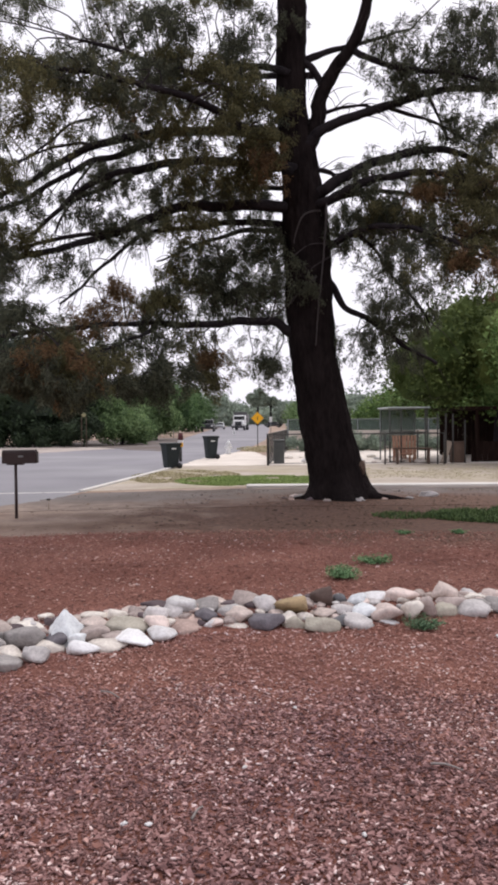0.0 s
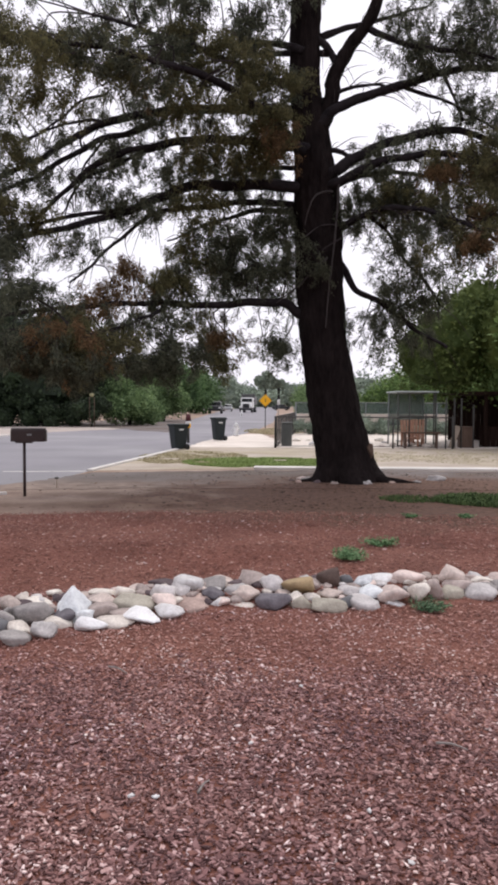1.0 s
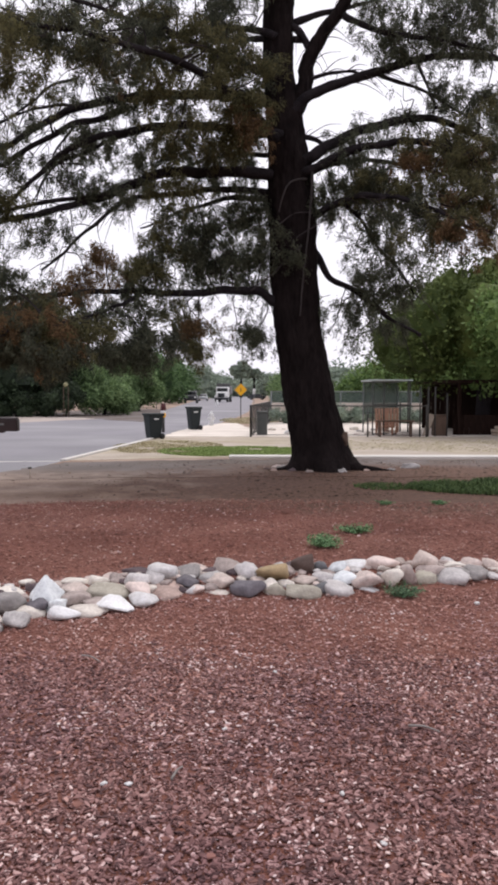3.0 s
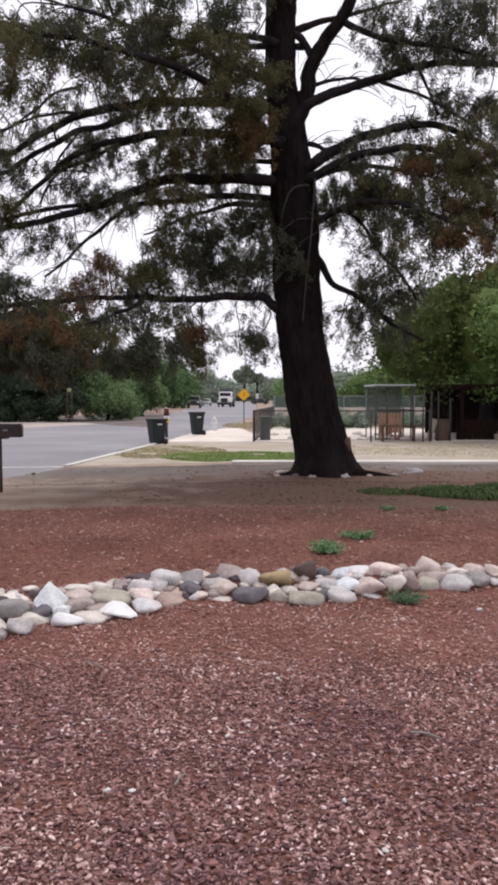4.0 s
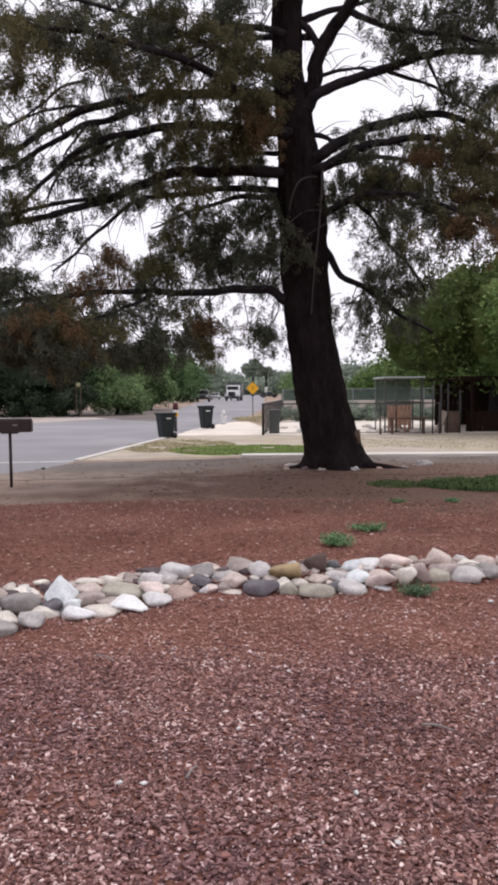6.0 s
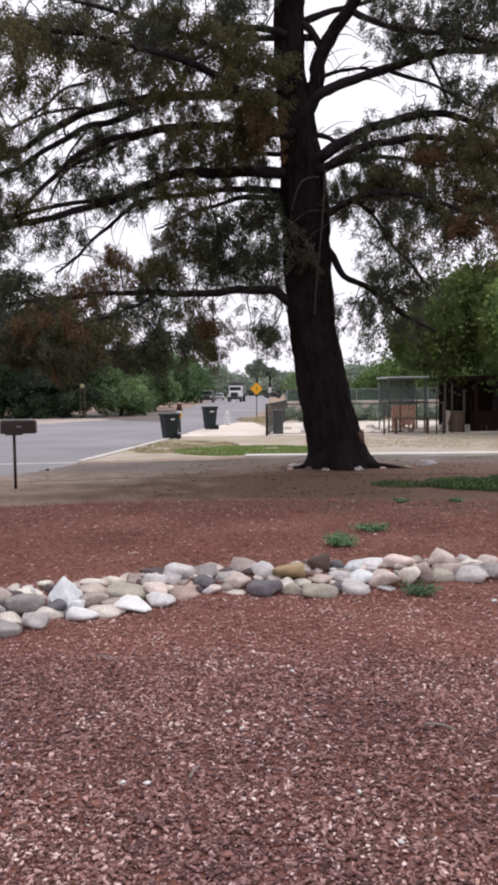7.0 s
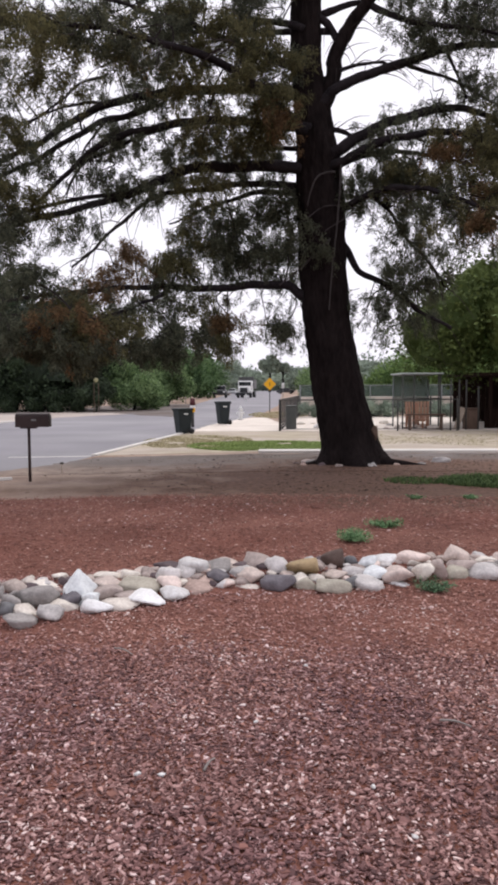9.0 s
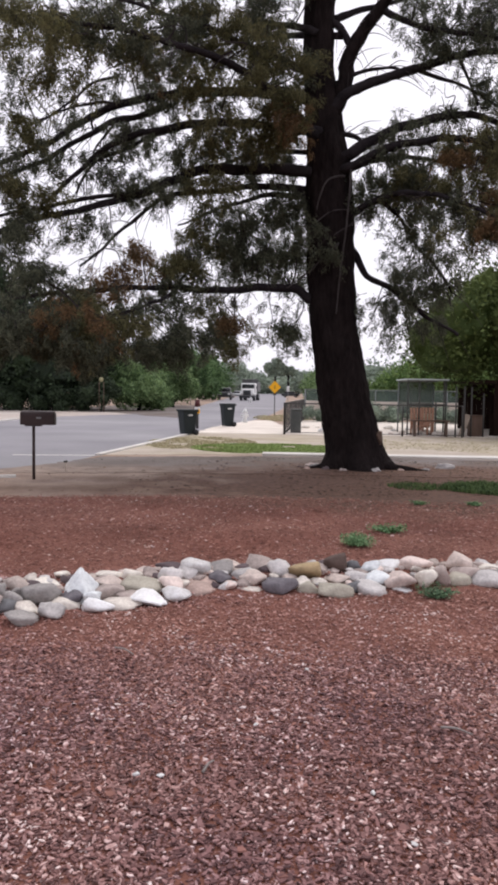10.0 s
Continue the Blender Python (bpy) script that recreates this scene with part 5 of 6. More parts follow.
tufts("grass", (-0.1, 22.3, 2.4, 1.9), 40000, 0.035, M_GRASS, "green grass patch beyond the driveway", 32, 0.018, bare=-0.3)
tufts("dry_grass", (-2.4, 24.3, 1.8, 2.9), 8000, 0.03, M_DRYGRASS, "dry yellow grass on the street corner", 33, 0.02)
tufts("dry_grass", (7.5, 25.2, 6.0, 3.0), 9000, 0.015, M_DRYGRASS, "thin dry grass on the dirt verge", 35, 0.025)
tufts("dry_grass", (0.4, 47, 1.8, 5), 4000, 0.07, M_DRYGRASS, "dry grass at the street sign", 34, 0.02)


def weed(name, at, n, radius, height, label, seed, leaf=0.02, mat=None, deep=0.7):
    """Small leafy shoots spreading from a root."""
    rng = random.Random(seed)
    w = thing(name, (*at, bed_height(*at)), label, "plant")
    V, F, S, SF = [], [], [], []
    for i in range(n):
        a, q = rng.random() * 6.283, math.sqrt(rng.random())
        end = Vector((math.cos(a) * q * radius, math.sin(a) * q * radius * deep, height * rng.uniform(0.4, 1.0)))
        s = len(S)
        S += [(0, 0.002, 0), (0.003, 0, 0), tuple(end)]
        SF.append((s, s + 1, s + 2))
        for k in range(12):
            c = end * rng.uniform(0.35, 1.05) + Vector((rng.gauss(0, 1), rng.gauss(0, 1), rng.gauss(0, 0.6))) * leaf
            u = Vector((rng.gauss(0, 1), rng.gauss(0, 1), rng.gauss(0, 0.5))).normalized() * leaf
            v = u.cross(Vector((rng.gauss(0, 1), rng.gauss(0, 1), 1.5))).normalized() * leaf * 0.45
            s = len(V)
            V += [tuple(c - u), tuple(c + v), tuple(c + u), tuple(c - v)]
            F.append((s, s + 1, s + 2, s + 3))
    raw_part("stems", S, SF, mat or M_WEED, w)
    tagged(raw_part("leaves", V, F, mat or M_WEED, w), kind="stuff")


weed("weed", (0.90, 8.32), 90, 0.22, 0.12, "low green weed growing in the mulch", 41, 0.017, deep=1.3)
weed("weed", (1.36, 9.15), 55, 0.28, 0.10, "sparse trailing green weed in the mulch", 42)
weed("weed", (1.34, 6.24), 90, 0.20, 0.11, "small dark green weed against the stones", 43, 0.012, M_WEED_DARK)
weed("weed", (2.20, 11.53), 20, 0.15, 0.06, "tiny green weed in the mulch", 44)
weed("weed", (3.00, 11.48), 20, 0.13, 0.06, "tiny green weed in the mulch", 45)
for i, p in enumerate(((0.20, 4.53), (-0.60, 3.21), (0.42, 3.11), (1.88, 5.99), (-0.49, 3.19), (-0.09, 3.75), (0.53, 2.76))):
    bm = bmesh.new()
    bmesh.ops.create_icosphere(bm, subdivisions=2, radius=1)
    for v in bm.verts:
        k = 1 + 0.7 * noise.noise(v.co * 1.5 + Vector((i * 7, 0, 0)))
        v.co = Vector((v.co.x * 0.015, v.co.y * 0.011, v.co.z * 0.008)) * k
    ob = mesh_object("pebble", bm, M_ROCK["white"])
    ob.matrix_basis = pose(p[0], p[1], bed_height(*p) + 0.014, 0, 0, i * 50) @ Matrix.Scale(1.7 if i == 3 else 1, 4)
    tagged(ob, "small white pebble lying on the bark chips", "pebble", "pebbles")
for i, (p, q) in enumerate((((0.84, 3.75), (0.98, 3.68)), ((-0.31, 3.23), (-0.27, 3.34)), ((-1.03, 4.80), (-0.89, 4.68)))):
    z = bed_height(*p) + 0.022
    pts = spline([(*p, z), ((p[0] + q[0]) / 2, (p[1] + q[1]) / 2 + 0.01, z + 0.008), (*q, z)], 4)
    tagged(mesh_object("twig", tube(pts, taper(pts, 0.007, 0.004), 6, 0.3, 40), M_PALE), "pale dry twig lying on the bark chips", "twig")


# ---- mailbox ----
def mailbox(at):
    t = thing("mailbox", at, "dark brown metal mailbox on a thin post", "mailbox", turn=3)
    part("post", rodded((0, 0, -0.1), (0, 0, 1.03), 0.028, 10), M_MAILBOX, t)
    bm = bmesh.new()
    w, h, ln = 0.2, 0.25, 0.61
    prof = [(-w / 2, 0), (w / 2, 0), (w / 2, h * 0.72)] + [(math.cos(a) * w / 2, h * 0.72 + math.sin(a) * h * 0.28) for a in [i * math.pi / 10 for i in range(1, 10)]] + [(-w / 2, h * 0.72)]
    ends = [[bm.verts.new((x, y, z + 1.02)) for y, z in prof] for x in (0.08 - ln / 2, 0.08 + ln / 2)]
    for k in range(len(prof)):
        j = (k + 1) % len(prof)
        bm.faces.new((ends[0][k], ends[0][j], ends[1][j], ends[1][k]))
    bm.faces.new(ends[0])
    bm.faces.new(ends[1][::-1])
    part("box", bm, M_MAILBOX, t, smooth=False)
    part("bracket", boxed((0, 0, 1.005), (0.3, 0.14, 0.025), 0.004), M_MAILBOX, t)
    part("door", boxed((0.08 + ln / 2 + 0.008, 0, 1.13), (0.014, 0.19, 0.21), 0.004), M_MAILBOX, t)
    part("mark", boxed((0.12, -w / 2 - 0.004, 1.15), (0.09, 0.006, 0.035), 0.001), M_STEEL, t, "small pale worn mark")


mailbox((-4.51, 13.96))
mk = thing("marker_stake", (-4.27, 15.24), "short thin stake with a dark cap", "stake")
part("stake", rodded((0, 0, 0), (0, 0, 0.2), 0.009), M_TAN, mk)
part("cap", rodded((0, 0, 0.2), (0, 0, 0.23), 0.04, 10), M_DARKSTEEL, mk)


# ---- wheeled bins ----
def wheeled_bin(at, height, turn, label, slim=1.0):
    t = thing("wheeled_bin", at, label, "trash bin", "bins at the street", turn)
    k = height / 1.1
    q = k * slim
    bm = bmesh.new()
    rings = []
    for z, w, d in ((0.04, 0.46, 0.5), (0.1, 0.48, 0.55), (0.6, 0.56, 0.66), (0.95, 0.61, 0.74), (1.0, 0.66, 0.79)):
        ring = []
        for sx, sy in ((-1, -1), (1, -1), (1, 1), (-1, 1)):
            for a in range(3):
                b = math.atan2(sy, sx) + (a - 1) * 0.5
                ring.append(bm.verts.new(((sx * (w / 2 - 0.05) + math.cos(b) * 0.06) * q, (sy * (d / 2 - 0.05) + math.sin(b) * 0.06) * q, z * k)))
        rings.append(ring)
    for a, b in zip(rings, rings[1:]):
        for i in range(12):
            bm.faces.new((a[i], a[(i + 1) % 12], b[(i + 1) % 12], b[i]))
    bm.faces.new(rings[0][::-1])
    bm.faces.new(rings[-1])
    part("body", bm, M_BIN, t, smooth=False)
    part("lid", boxed((0, -0.01 * q, 1.04 * k), (0.7 * q, 0.84 * q, 0.08 * k), 0.03 * k), M_BIN, t)
    part("handle", rodded((-0.25 * q, 0.46 * q, 1.0 * k), (0.25 * q, 0.46 * q, 1.0 * k), 0.018 * k), M_BIN, t)
    for s in (-1, 1):
        part("wheel", rodded((s * 0.29 * q - 0.03, 0.3 * q, 0.12 * k), (s * 0.29 * q + 0.03, 0.3 * q, 0.12 * k), 0.12 * k, 16), M_BLACK, t)
    part("mark", boxed((0.305 * q, 0, 0.84 * k), (0.014, 0.2 * k, 0.05 * k)), M_WHITE, t, "small pale printed mark", smooth=False)
    return t


wheeled_bin((-3.32, 28.37), 0.98, -55, "dark green plastic wheeled bin standing at the kerb", 0.9)
wheeled_bin((-2.25, 35.17), 1.1, -60, "dark green plastic wheeled bin beside the gravel verge", 0.76)
mp = thing("marker_post", (-3.43, 33.0, 0), "utility marker post with a yellow sleeve and dark red cap", "post")
part("post", rodded((0, 0, 0), (0, 0, 0.72), 0.06, 12), M_DARKSTEEL, mp)
part("sleeve", rodded((0, 0, 0.66), (0, 0, 0.84), 0.11, 14), M_YELLOW, mp, "bright yellow sleeve")
part("band", rodded((0, 0, 0.84), (0, 0, 0.95), 0.115, 14), M_WHITE, mp, "white reflective band")
part("cap", rodded((0, 0, 0.95), (0, 0, 1.26), 0.125, 14, 0.10), M_REDCAP, mp, "dark red cap")


# ---- hydrant, signs ----
def hydrant(at, k=1.0):
    t = thing("fire_hydrant", at, "white painted fire hydrant at the edge of the verge", "hydrant")
    part("barrel", rodded((0, 0, -0.05), (0, 0, 0.52 * k), 0.11 * k, 16), M_WHITE, t)
    part("base_flange", rodded((0, 0, 0.04 * k), (0, 0, 0.09 * k), 0.17 * k, 16), M_WHITE, t)
    part("top_flange", rodded((0, 0, 0.5 * k), (0, 0, 0.55 * k), 0.155 * k, 16), M_WHITE, t)
    part("bonnet", rodded((0, 0, 0.55 * k), (0, 0, 0.7 * k), 0.13 * k, 16, 0.05 * k), M_WHITE, t)
    part("nut", rodded((0, 0, 0.7 * k), (0, 0, 0.76 * k), 0.03 * k, 6), M_WHITE, t)
    for a, b in (((-0.2, 0, 0.38), (0.2, 0, 0.38)), ((0, -0.2, 0.36), (0, 0, 0.36))):
        part("nozzle", rodded(Vector(a) * k, Vector(b) * k, 0.06 * k, 12), M_WHITE, t)


hydrant((-1.63, 39.95))
hydrant((-3.35, 101, 0), 1.1)


def diamond_sign(at, height, side, label, turn=0):
    t = thing("warning_sign", at, label, "road sign", turn=turn)
    part("post", boxed((0, 0.03, height / 2), (0.06, 0.04, height + 0.3)), M_DARKSTEEL, t, smooth=False)
    bm = bmesh.new()
    box(bm, (0, 0, 0), (side, 0.012, side), 0.005, Matrix.Translation((0, 0, height)) @ Matrix.Rotation(radians(45), 4, "Y"))
    plate = part("plate", bm, M_YELLOW, t, smooth=False)
    part("symbol", boxed((0, -0.012, height), (0.045, 0.008, side * 0.4)), M_DARKSTEEL, plate, smooth=False)


diamond_sign((-0.11, 51.25), 1.92, 0.6, "yellow diamond road sign on a steel post")
rs = thing("round_sign", (-12.12, 52.39), "small faded round sign on two thin wooden posts", "road sign")
for x in (-0.16, 0.16):
    part("post", rodded((x, 0, -0.05), (x, 0, 2.1), 0.022), M_WOOD, rs)
part("plate", rodded((0, -0.04, 2.26), (0, -0.06, 2.26), 0.16, 20), M_FADED, rs, "faded pale yellow plate")
far = thing("street_sign", (-8.8, 78, 0), "pale street sign on a thin post", "road sign")
part("post", rodded((0, 0, 0), (0, 0, 2.4), 0.03), M_STEEL, far)
part("plate", boxed((0, 0, 2.5), (0.45, 0.02, 0.45), 0.01), M_GREYBOX, far)
ws = thing("street_sign", (1.1, 72, 0), "small white sign on a thin post", "road sign")
part("post", rodded((0, 0, 0), (0, 0, 1.9), 0.025), M_STEEL, ws)
part("plate", boxed((0, 0, 1.85), (0.25, 0.02, 0.5), 0.01), M_WHITE, ws)


# ---- chain link fence and yard ----
def chain_fence(a, b, height, posts, label, mat=M_STEEL, spacing=0.12):
    t = thing("chain_link_fence", (0, 0, 0), label, "fence")
    a, b = Vector(a), Vector(b)
    for i in range(posts + 1):
        p = a.lerp(b, i / posts)
        part("post", rodded(p, p + Vector((0, 0, height + 0.03)), 0.045 if i == 0 else 0.03), mat, t)
    part("top_rail", rodded(a + Vector((0, 0, height)), b + Vector((0, 0, height)), 0.025), mat, t)
    part("bottom_rail", rodded(a + Vector((0, 0, 0.08)), b + Vector((0, 0, 0.08)), 0.012), mat, t)
    V, F = [], []
    ln, along = (b - a).length, (b - a).normalized()
    n = int((ln + height) / spacing)
    for s in (1, -1):
        for i in range(n):
            u0 = i * spacing - (height if s == 1 else 0)
            lo, hi = max(0.0, -u0 if s == 1 else u0 - ln), min(height, ln - u0 if s == 1 else u0)
            if hi <= lo:
                continue
            p, q = a + along * (u0 + s * lo) + Vector((0, 0, lo)), a + along * (u0 + s * hi) + Vector((0, 0, hi))
            o = Vector((0.003, 0, 0.003)) if s == 1 else Vector((-0.003, 0, 0.003))
            d = Vector((0, 0.003, 0))
            k = len(V)
            V += [tuple(p - o), tuple(p + d), tuple(p + o), tuple(q - o), tuple(q + d), tuple(q + o)]
            F += [(k, k + 1, k + 4, k + 3), (k + 1, k + 2, k + 5, k + 4), (k + 2, k, k + 3, k + 5)]
    tagged(raw_part("wire_mesh", V, F, mat, t), kind="stuff")
    return t


chain_fence((0.33, 29.8, 0), (7.2, 29.65, 0), 1.22, 3, "waist-high galvanised chain link fence round the yard", M_DARKSTEEL)
chain_fence((0.33, 29.8, 0), (1.6, 44, 0), 1.22, 4, "chain link fence running back from the street", M_DARKSTEEL)
tall_fence = chain_fence((1.7, 45, 0), (16, 44, 0), 1.8, 7, "tall chain link fence with a green windscreen behind the yard", M_STEEL)
for i in range(7):
    a = Vector((1.7, 45.0, 0)).lerp(Vector((16, 44, 0)), i / 7)
    b = Vector((1.7, 45.0, 0)).lerp(Vector((16, 44, 0)), (i + 1) / 7)
    d = b - a
    scr = bmesh.new()
    box(scr, (0, 0.03, 1.46), (d.length - 0.05, 0.008, 0.62), 0.0, Matrix.Translation((a + b) / 2) @ Matrix.Rotation(math.atan2(d.y, d.x), 4, "Z"))
    part("windscreen", scr, M_SCREEN, tall_fence, "grey-green woven windscreen", smooth=False)
low_wall = bmesh.new()
box(low_wall, (9.2, 46.6, 0.55), (15.4, 0.2, 1.14), 0.01)
tagged(mesh_object("yard_wall", low_wall, M_GRAVEL, False), "low pale rendered wall behind the fenced yard", kind="structure")


def dog_run(at):
    t = thing("dog_run", at, "open steel-framed dog run with a flat cover", "enclosure")
    w, d, h = 1.5, 2.4, 2.2
    for x in (0, w * 0.3, w * 0.95, w * 1.0):
        part("post", rodded((x, 0, 0), (x, 0, h), 0.03), M_DARKSTEEL, t)
    for x in (0, w):
        part("post", rodded((x, d, 0), (x, d, h), 0.03), M_STEEL, t)
    for z in (1.25, 0.08):
        part("rail", rodded((0, 0, z), (w, 0, z), 0.02), M_DARKSTEEL, t)
    for y in (0, d):
        part("rail", rodded((-0.05, y, h), (w + 0.1, y, h), 0.025), M_STEEL, t)
    part("cover", boxed((w / 2, d / 2, h + 0.04), (w + 0.2, d + 0.2, 0.05), 0.008), M_COVER, t, "thin pale grey cover")
    part("back_screen", boxed((w / 2, d + 0.03, 1.5), (w, 0.01, 1.35)), M_SCREEN, t, "grey-green woven screen", smooth=False)


dog_run((5.25, 30.6, 0))
for i, (x, h) in enumerate(((7.0, 1.95), (7.35, 1.95), (7.65, 1.95), (8.15, 1.7), (6.3, 1.3))):
    gate = thing("fence_post", (x, 29.9 + 0.1 * i, 0), "dark steel fence post standing by the yard", "post", "posts")
    part("post", rodded((0, 0, 0), (0, 0, h), 0.032), M_DARKSTEEL, gate)
    part("cap", rodded((0, 0, h), (0, 0, h + 0.03), 0.04, 10), M_DARKSTEEL, gate)


def slat_chair(at, turn):
    t = thing("garden_chair", at, "orange-stained wooden garden chair behind the fence", "chair", "garden chairs", turn)
    for x in (-0.2, -0.07, 0.07, 0.2):
        bm = bmesh.new()
        box(bm, (x, 0.22, 0.75), (0.1, 0.02, 0.85), 0.006, Matrix.Rotation(radians(-12), 4, "X"))
        part("back_slat", bm, M_ORANGE, t, smooth=False)
    part("seat", boxed((0, 0.05, 0.38), (0.52, 0.5, 0.03), 0.008), M_ORANGE, t, smooth=False)
    for x in (-0.25, 0.25):
        part("arm", boxed((x * 1.15, 0, 0.58), (0.09, 0.6, 0.025), 0.006), M_ORANGE, t, smooth=False)
        for y in (-0.22, 0.26):
            part("leg", boxed((x, y, 0.29), (0.07, 0.05, 0.58), 0.006), M_ORANGE, t, smooth=False)


slat_chair((5.75, 30.7, 0), 10)
slat_chair((6.15, 31.4, 0), -20)
bench = thing("wooden_bench", (6.05, 30.05, 0), "dark weathered wooden bench behind the fence", "bench")
part("seat", boxed((0, 0, 0.62), (1.5, 0.3, 0.05), 0.008), M_WOOD, bench, smooth=False)
for x in (-0.62, 0.62):
    part("leg", boxed((x, 0, 0.3), (0.08, 0.26, 0.6), 0.006), M_WOOD, bench, smooth=False)
gb = thing("storage_box", (0.80, 31.0, 0), "dark grey plastic storage box behind the fence corner", "box")
part("body", boxed((0, 0, 0.46), (0.42, 0.5, 0.92), 0.03), M_DARKBOX, gb)
part("lid", boxed((0, 0, 0.95), (0.47, 0.55, 0.06), 0.02), M_DARKBOX, gb)
rng = random.Random(9)
for i in range(26):
    bm = bmesh.new()
    bmesh.ops.create_icosphere(bm, subdivisions=2, radius=1)
    s = rng.uniform(0.08, 0.22)
    for v in bm.verts:
        v.co = Vector((v.co.x * s * 1.4, v.co.y * s, v.co.z * s * 0.7)) * (1 + 0.3 * noise.noise(v.co + Vector((i * 5, 0, 0))))
    ob = mesh_object("yard_rock", bm, M_ROCK[rng.choice(("cream", "tan", "light grey", "white"))])
    ob.location = (rng.uniform(1.2, 6.6), rng.uniform(30.3, 36), s * 0.4)
    tagged(ob, "pale rock lying in the fenced gravel yard", "rock", "yard rocks")
cr = thing("storage_crate", (7.95, 30.6, 0), "grey-brown wooden storage crate under the shade tree", "crate")
part("body", boxed((0, 0, 0.4), (0.52, 0.5, 0.8), 0.02), M_WOOD, cr)
part("lid", boxed((0, 0, 0.83), (0.57, 0.55, 0.06), 0.02), M_WOOD, cr)
bd = thing("leaning_board", (7.32, 30.4, 0), "pale tan board leaning beside the crate", "board")
bm = bmesh.new()
box(bm, (0, 0, 0.45), (0.22, 0.03, 0.95), 0.005, Matrix.Rotation(radians(18), 4, "Y"))
part("board", bm, M_TAN, bd, smooth=False)


def carport(at):
    """An open-fronted lean-to with a board back and low board front panel."""
    t = thing("carport", at, "open-fronted carport, deep shade painted into its near-black boards", "carport")
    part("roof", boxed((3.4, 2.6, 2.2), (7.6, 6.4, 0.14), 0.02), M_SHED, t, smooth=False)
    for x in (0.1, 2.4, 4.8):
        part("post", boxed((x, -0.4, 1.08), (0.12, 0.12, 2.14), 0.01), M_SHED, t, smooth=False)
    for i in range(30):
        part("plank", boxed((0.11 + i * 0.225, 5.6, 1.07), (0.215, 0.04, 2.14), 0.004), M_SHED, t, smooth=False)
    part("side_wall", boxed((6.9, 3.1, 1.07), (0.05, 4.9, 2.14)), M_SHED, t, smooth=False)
    # low front boards added to hide the lit floor inside
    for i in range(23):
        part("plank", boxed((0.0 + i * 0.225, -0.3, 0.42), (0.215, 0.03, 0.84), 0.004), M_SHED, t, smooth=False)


# added as a dark recess for the deeply shaded spot under the trees
carport((8.75, 31.4, 0))
lm = thing("lumber_pile", (10.6, 30.6, 0), "pile of tan cut branches beside the carport", "wood pile")
for i in range(9):
    a = (i * 0.618) % 1
    part("log", rodded((-0.55 + 0.1 * a, -0.2 + 0.09 * (i % 4), 0.08 + 0.13 * (i // 4)), (0.55 - 0.2 * a, -0.15 + 0.1 * (i % 4), 0.09 + 0.13 * (i // 4)), 0.05 + 0.02 * a, 8), M_TAN, lm)


for i, (x, y, s) in enumerate(((0.96, 17.15, 0.10), (0.80, 17.35, 0.08), (3.86, 17.40, 0.13), (0.70, 16.78, 0.05), (1.10, 16.70, 0.06), (3.35, 16.95, 0.06), (1.46, 16.48, 0.06), (2.16, 16.48, 0.08), (2.75, 16.75, 0.05), (0.55, 17.1, 0.04))):
    bm = bmesh.new()
    bmesh.ops.create_icosphere(bm, subdivisions=3, radius=1)
    for v in bm.verts:
        v.co = Vector((v.co.x * s * 1.5, v.co.y * s, v.co.z * s * 0.8)) * (1 + 0.6 * noise.noise(v.co * 1.5 + Vector((i * 5, 3, 0))) + 0.15 * noise.noise(v.co * 5))
    ob = mesh_object("base_rock", bm, M_ROCK[("grey", "taupe", "light grey", "salmon", "purple grey")[i % 5]])
    ob.location = (x, y, s * 0.15)
    tagged(ob, "small rough rock lying at the foot of the pine", "rock", "rocks at the pine")


# ---- vehicles ----
def wheel(parent, x, y, r, w):
    o = part("wheel", rodded((x - w / 2, y, r), (x + w / 2, y, r), r, 20), M_BLACK, parent)
    part("rim", rodded((x - w / 2 - 0.01, y, r), (x + w / 2 + 0.01, y, r), r * 0.55, 14), M_STEEL, o)


truck = thing("dump_truck", (-4.2, 152, 0), "white dump truck driving along the street", "truck")
part("cab", boxed((0, 2.6, 1.85), (2.3, 1.8, 1.75), 0.15), M_WHITE, truck)
part("hood", boxed((0, 1.0, 1.3), (1.9, 1.8, 1.0), 0.15), M_WHITE, truck)
part("windshield", boxed((0, 1.68, 2.25), (1.95, 0.05, 0.65), 0.02), M_GLASS, truck)
part("grille", boxed((0, 0.08, 1.25), (1.2, 0.06, 0.75), 0.02), M_DARKCAR, truck)
part("bumper", boxed((0, 0.0, 0.6), (2.4, 0.2, 0.35), 0.04), M_DARKCAR, truck)
for s in (-1, 1):
    part("fender", boxed((s * 1.0, 1.0, 1.0), (0.5, 1.5, 0.35), 0.1), M_WHITE, truck)
    part("headlight", boxed((s * 0.85, 0.12, 1.1), (0.28, 0.08, 0.22), 0.03), M_LAMP, truck)
    part("mirror", boxed((s * 1.35, 1.7, 2.1), (0.18, 0.08, 0.5), 0.03), M_DARKCAR, truck)
    for y in (1.0, 5.6, 6.8):
        wheel(truck, s * 1.02, y, 0.5, 0.35)
bx = bmesh.new()
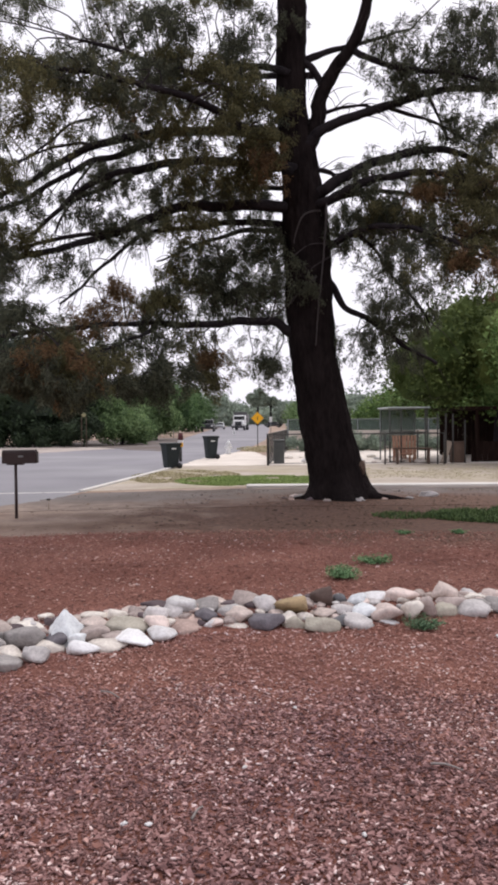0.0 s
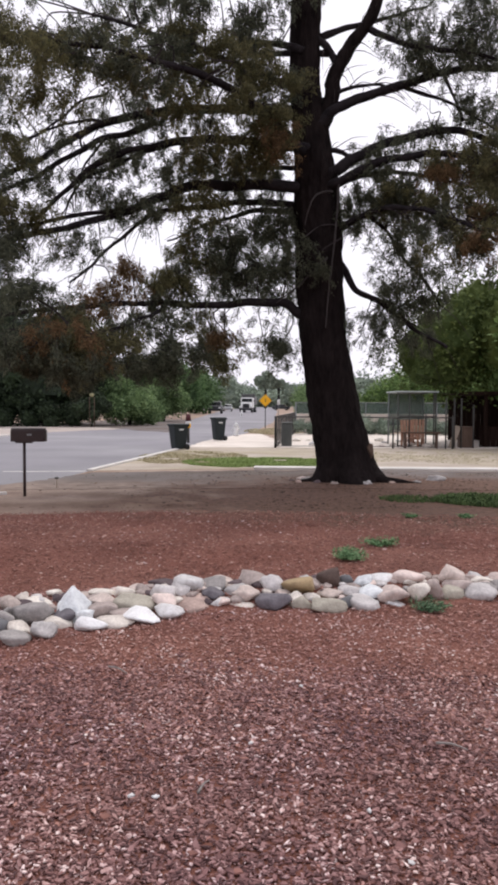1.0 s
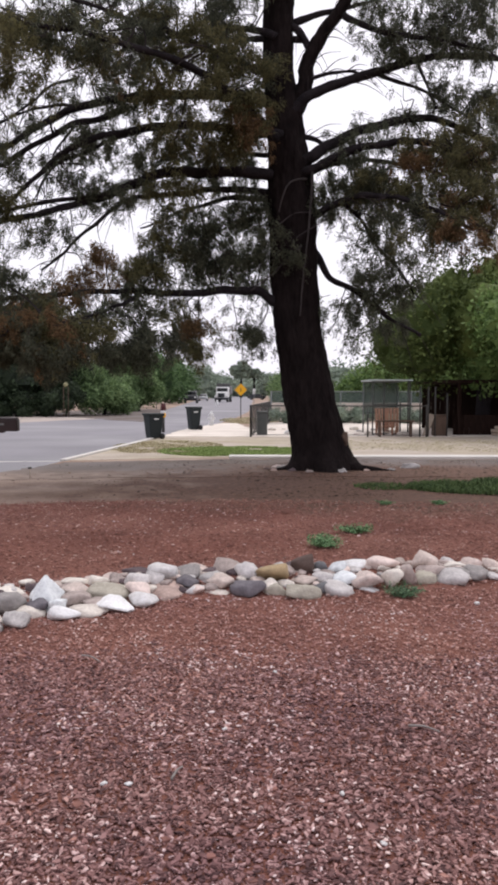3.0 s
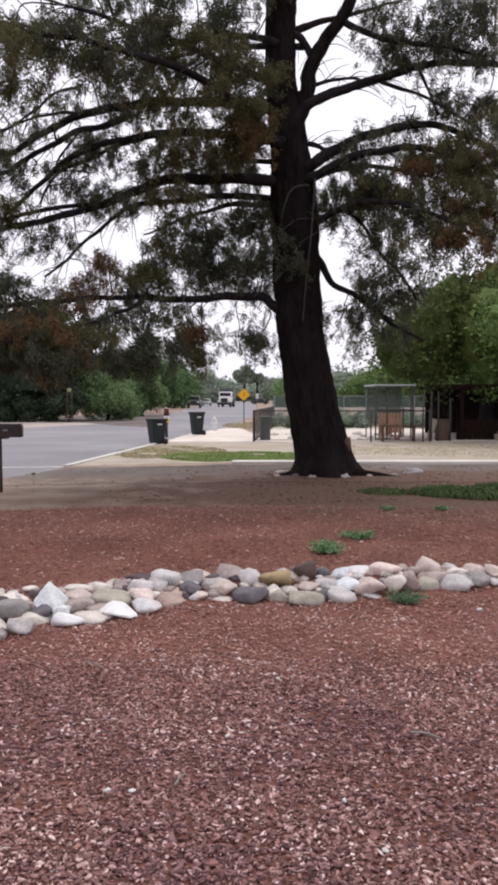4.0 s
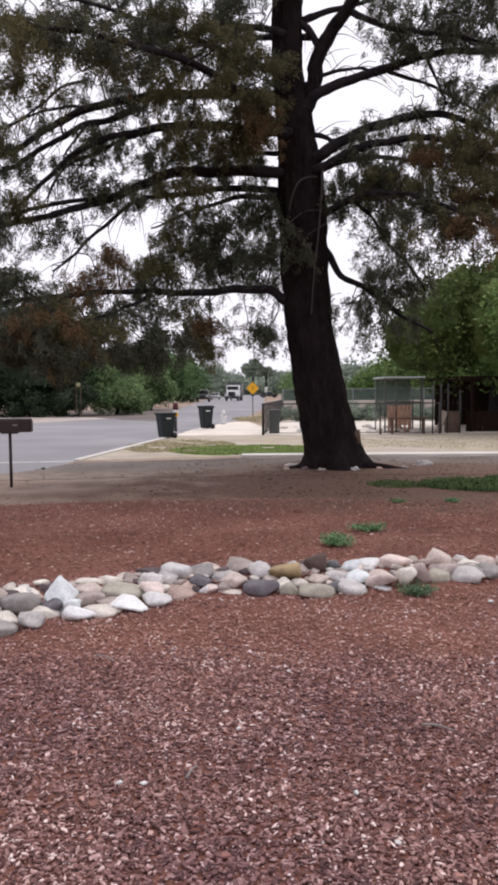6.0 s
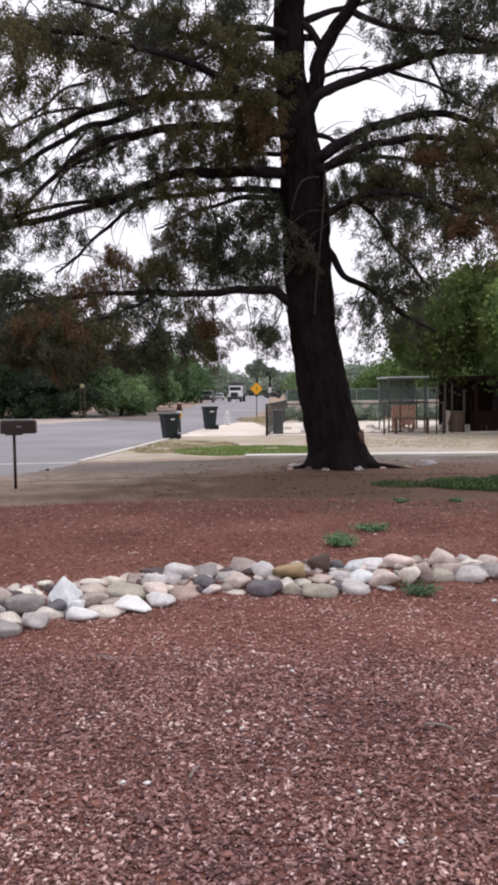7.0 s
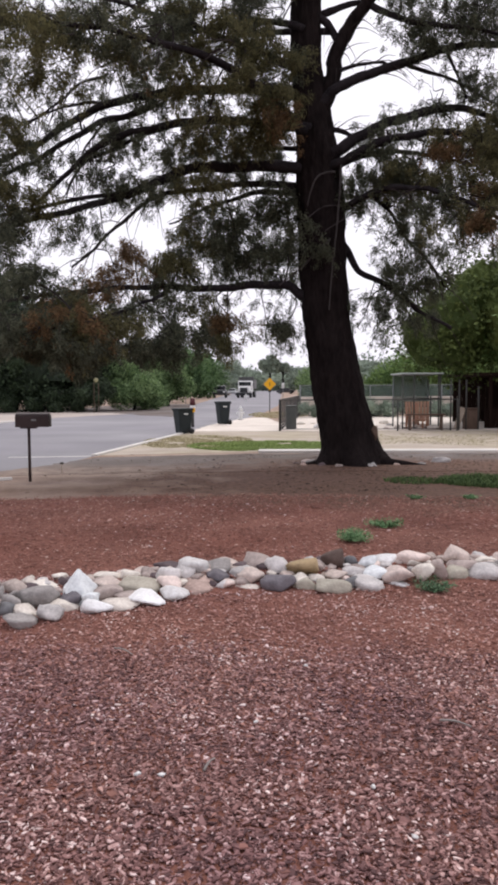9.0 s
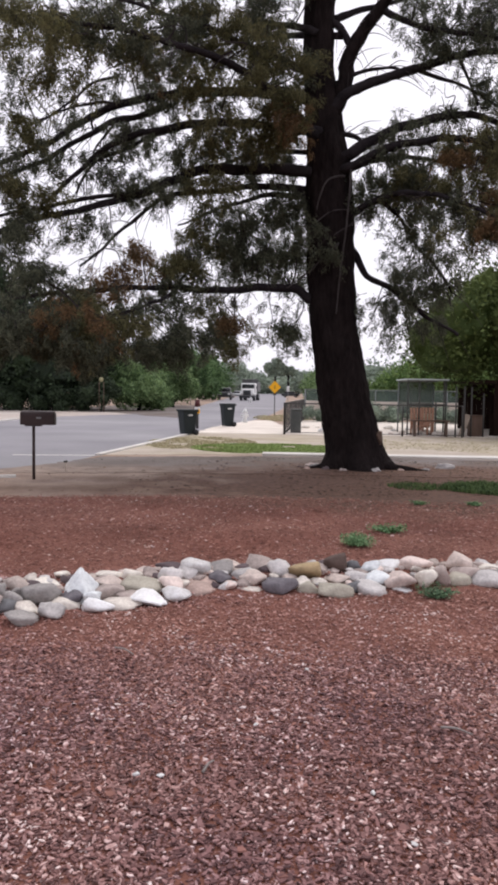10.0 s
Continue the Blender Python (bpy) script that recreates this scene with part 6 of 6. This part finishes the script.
for s in (-1, 1):
    box(bx, (s * 1.2, 5.8, 2.2), (0.08, 4.2, 1.5))
box(bx, (0, 3.72, 2.35), (2.48, 0.08, 1.9))
box(bx, (0, 5.8, 1.45), (2.4, 4.2, 0.08))
box(bx, (0, 7.9, 2.1), (2.4, 0.08, 1.3))
part("dump_box", bx, M_GREYBOX, truck, "grey dump box", smooth=False)
part("box_rim", boxed((0, 3.5, 3.32), (2.5, 0.5, 0.1), 0.02), M_GREYBOX, truck)
part("chassis", boxed((0, 4.2, 0.85), (0.9, 7.4, 0.3)), M_DARKCAR, truck, smooth=False)


def parked_car(at, mat, turn, label, tall=1.0):
    t = thing("parked_car", at, label, "car", "parked cars", turn)
    t.scale = (1.0 + 0.5 * (tall - 1), 1.0, tall)
    part("body", boxed((0, 0, 0.62), (1.75, 4.4, 0.62), 0.15), mat, t)
    part("cabin", boxed((0, 0.2, 1.15), (1.5, 2.3, 0.55), 0.2), mat, t)
    part("windshield", boxed((0, -0.96, 1.16), (1.3, 0.06, 0.36), 0.02), M_GLASS, t)
    part("rear_window", boxed((0, 1.36, 1.16), (1.3, 0.06, 0.36), 0.02), M_GLASS, t)
    for s in (-1, 1):
        part("headlight", boxed((s * 0.65, -2.2, 0.68), (0.3, 0.06, 0.16), 0.02), M_LAMP, t)
        for y in (-1.35, 1.35):
            wheel(t, s * 0.8, y, 0.32, 0.2)


parked_car((-8.1, 158, 0), M_SILVER, 0, "silver car parked along the street")
parked_car((-10.6, 122, 0), M_DARKCAR, 0, "dark car parked along the street")
parked_car((-8.35, 124, 0), M_DARKCAR, 0, "tall dark car parked along the street", 1.4)
parked_car((3.6, 190, 0), M_DARKCAR, 80, "dark car parked far along the street")
parked_car((8.5, 180, 0), M_SILVER, 80, "silver car parked far along the street")


def motions():
    walk(truck, [(t, pose(x, y, 0, 0, 0, -5)) for t, x, y in ((0, -3.8, 138), (2.5, -3.8, 137), (5, -3.85, 134), (7, -4.1, 130), (8.5, -4.35, 124), (10, -4.55, 118))])


motions()
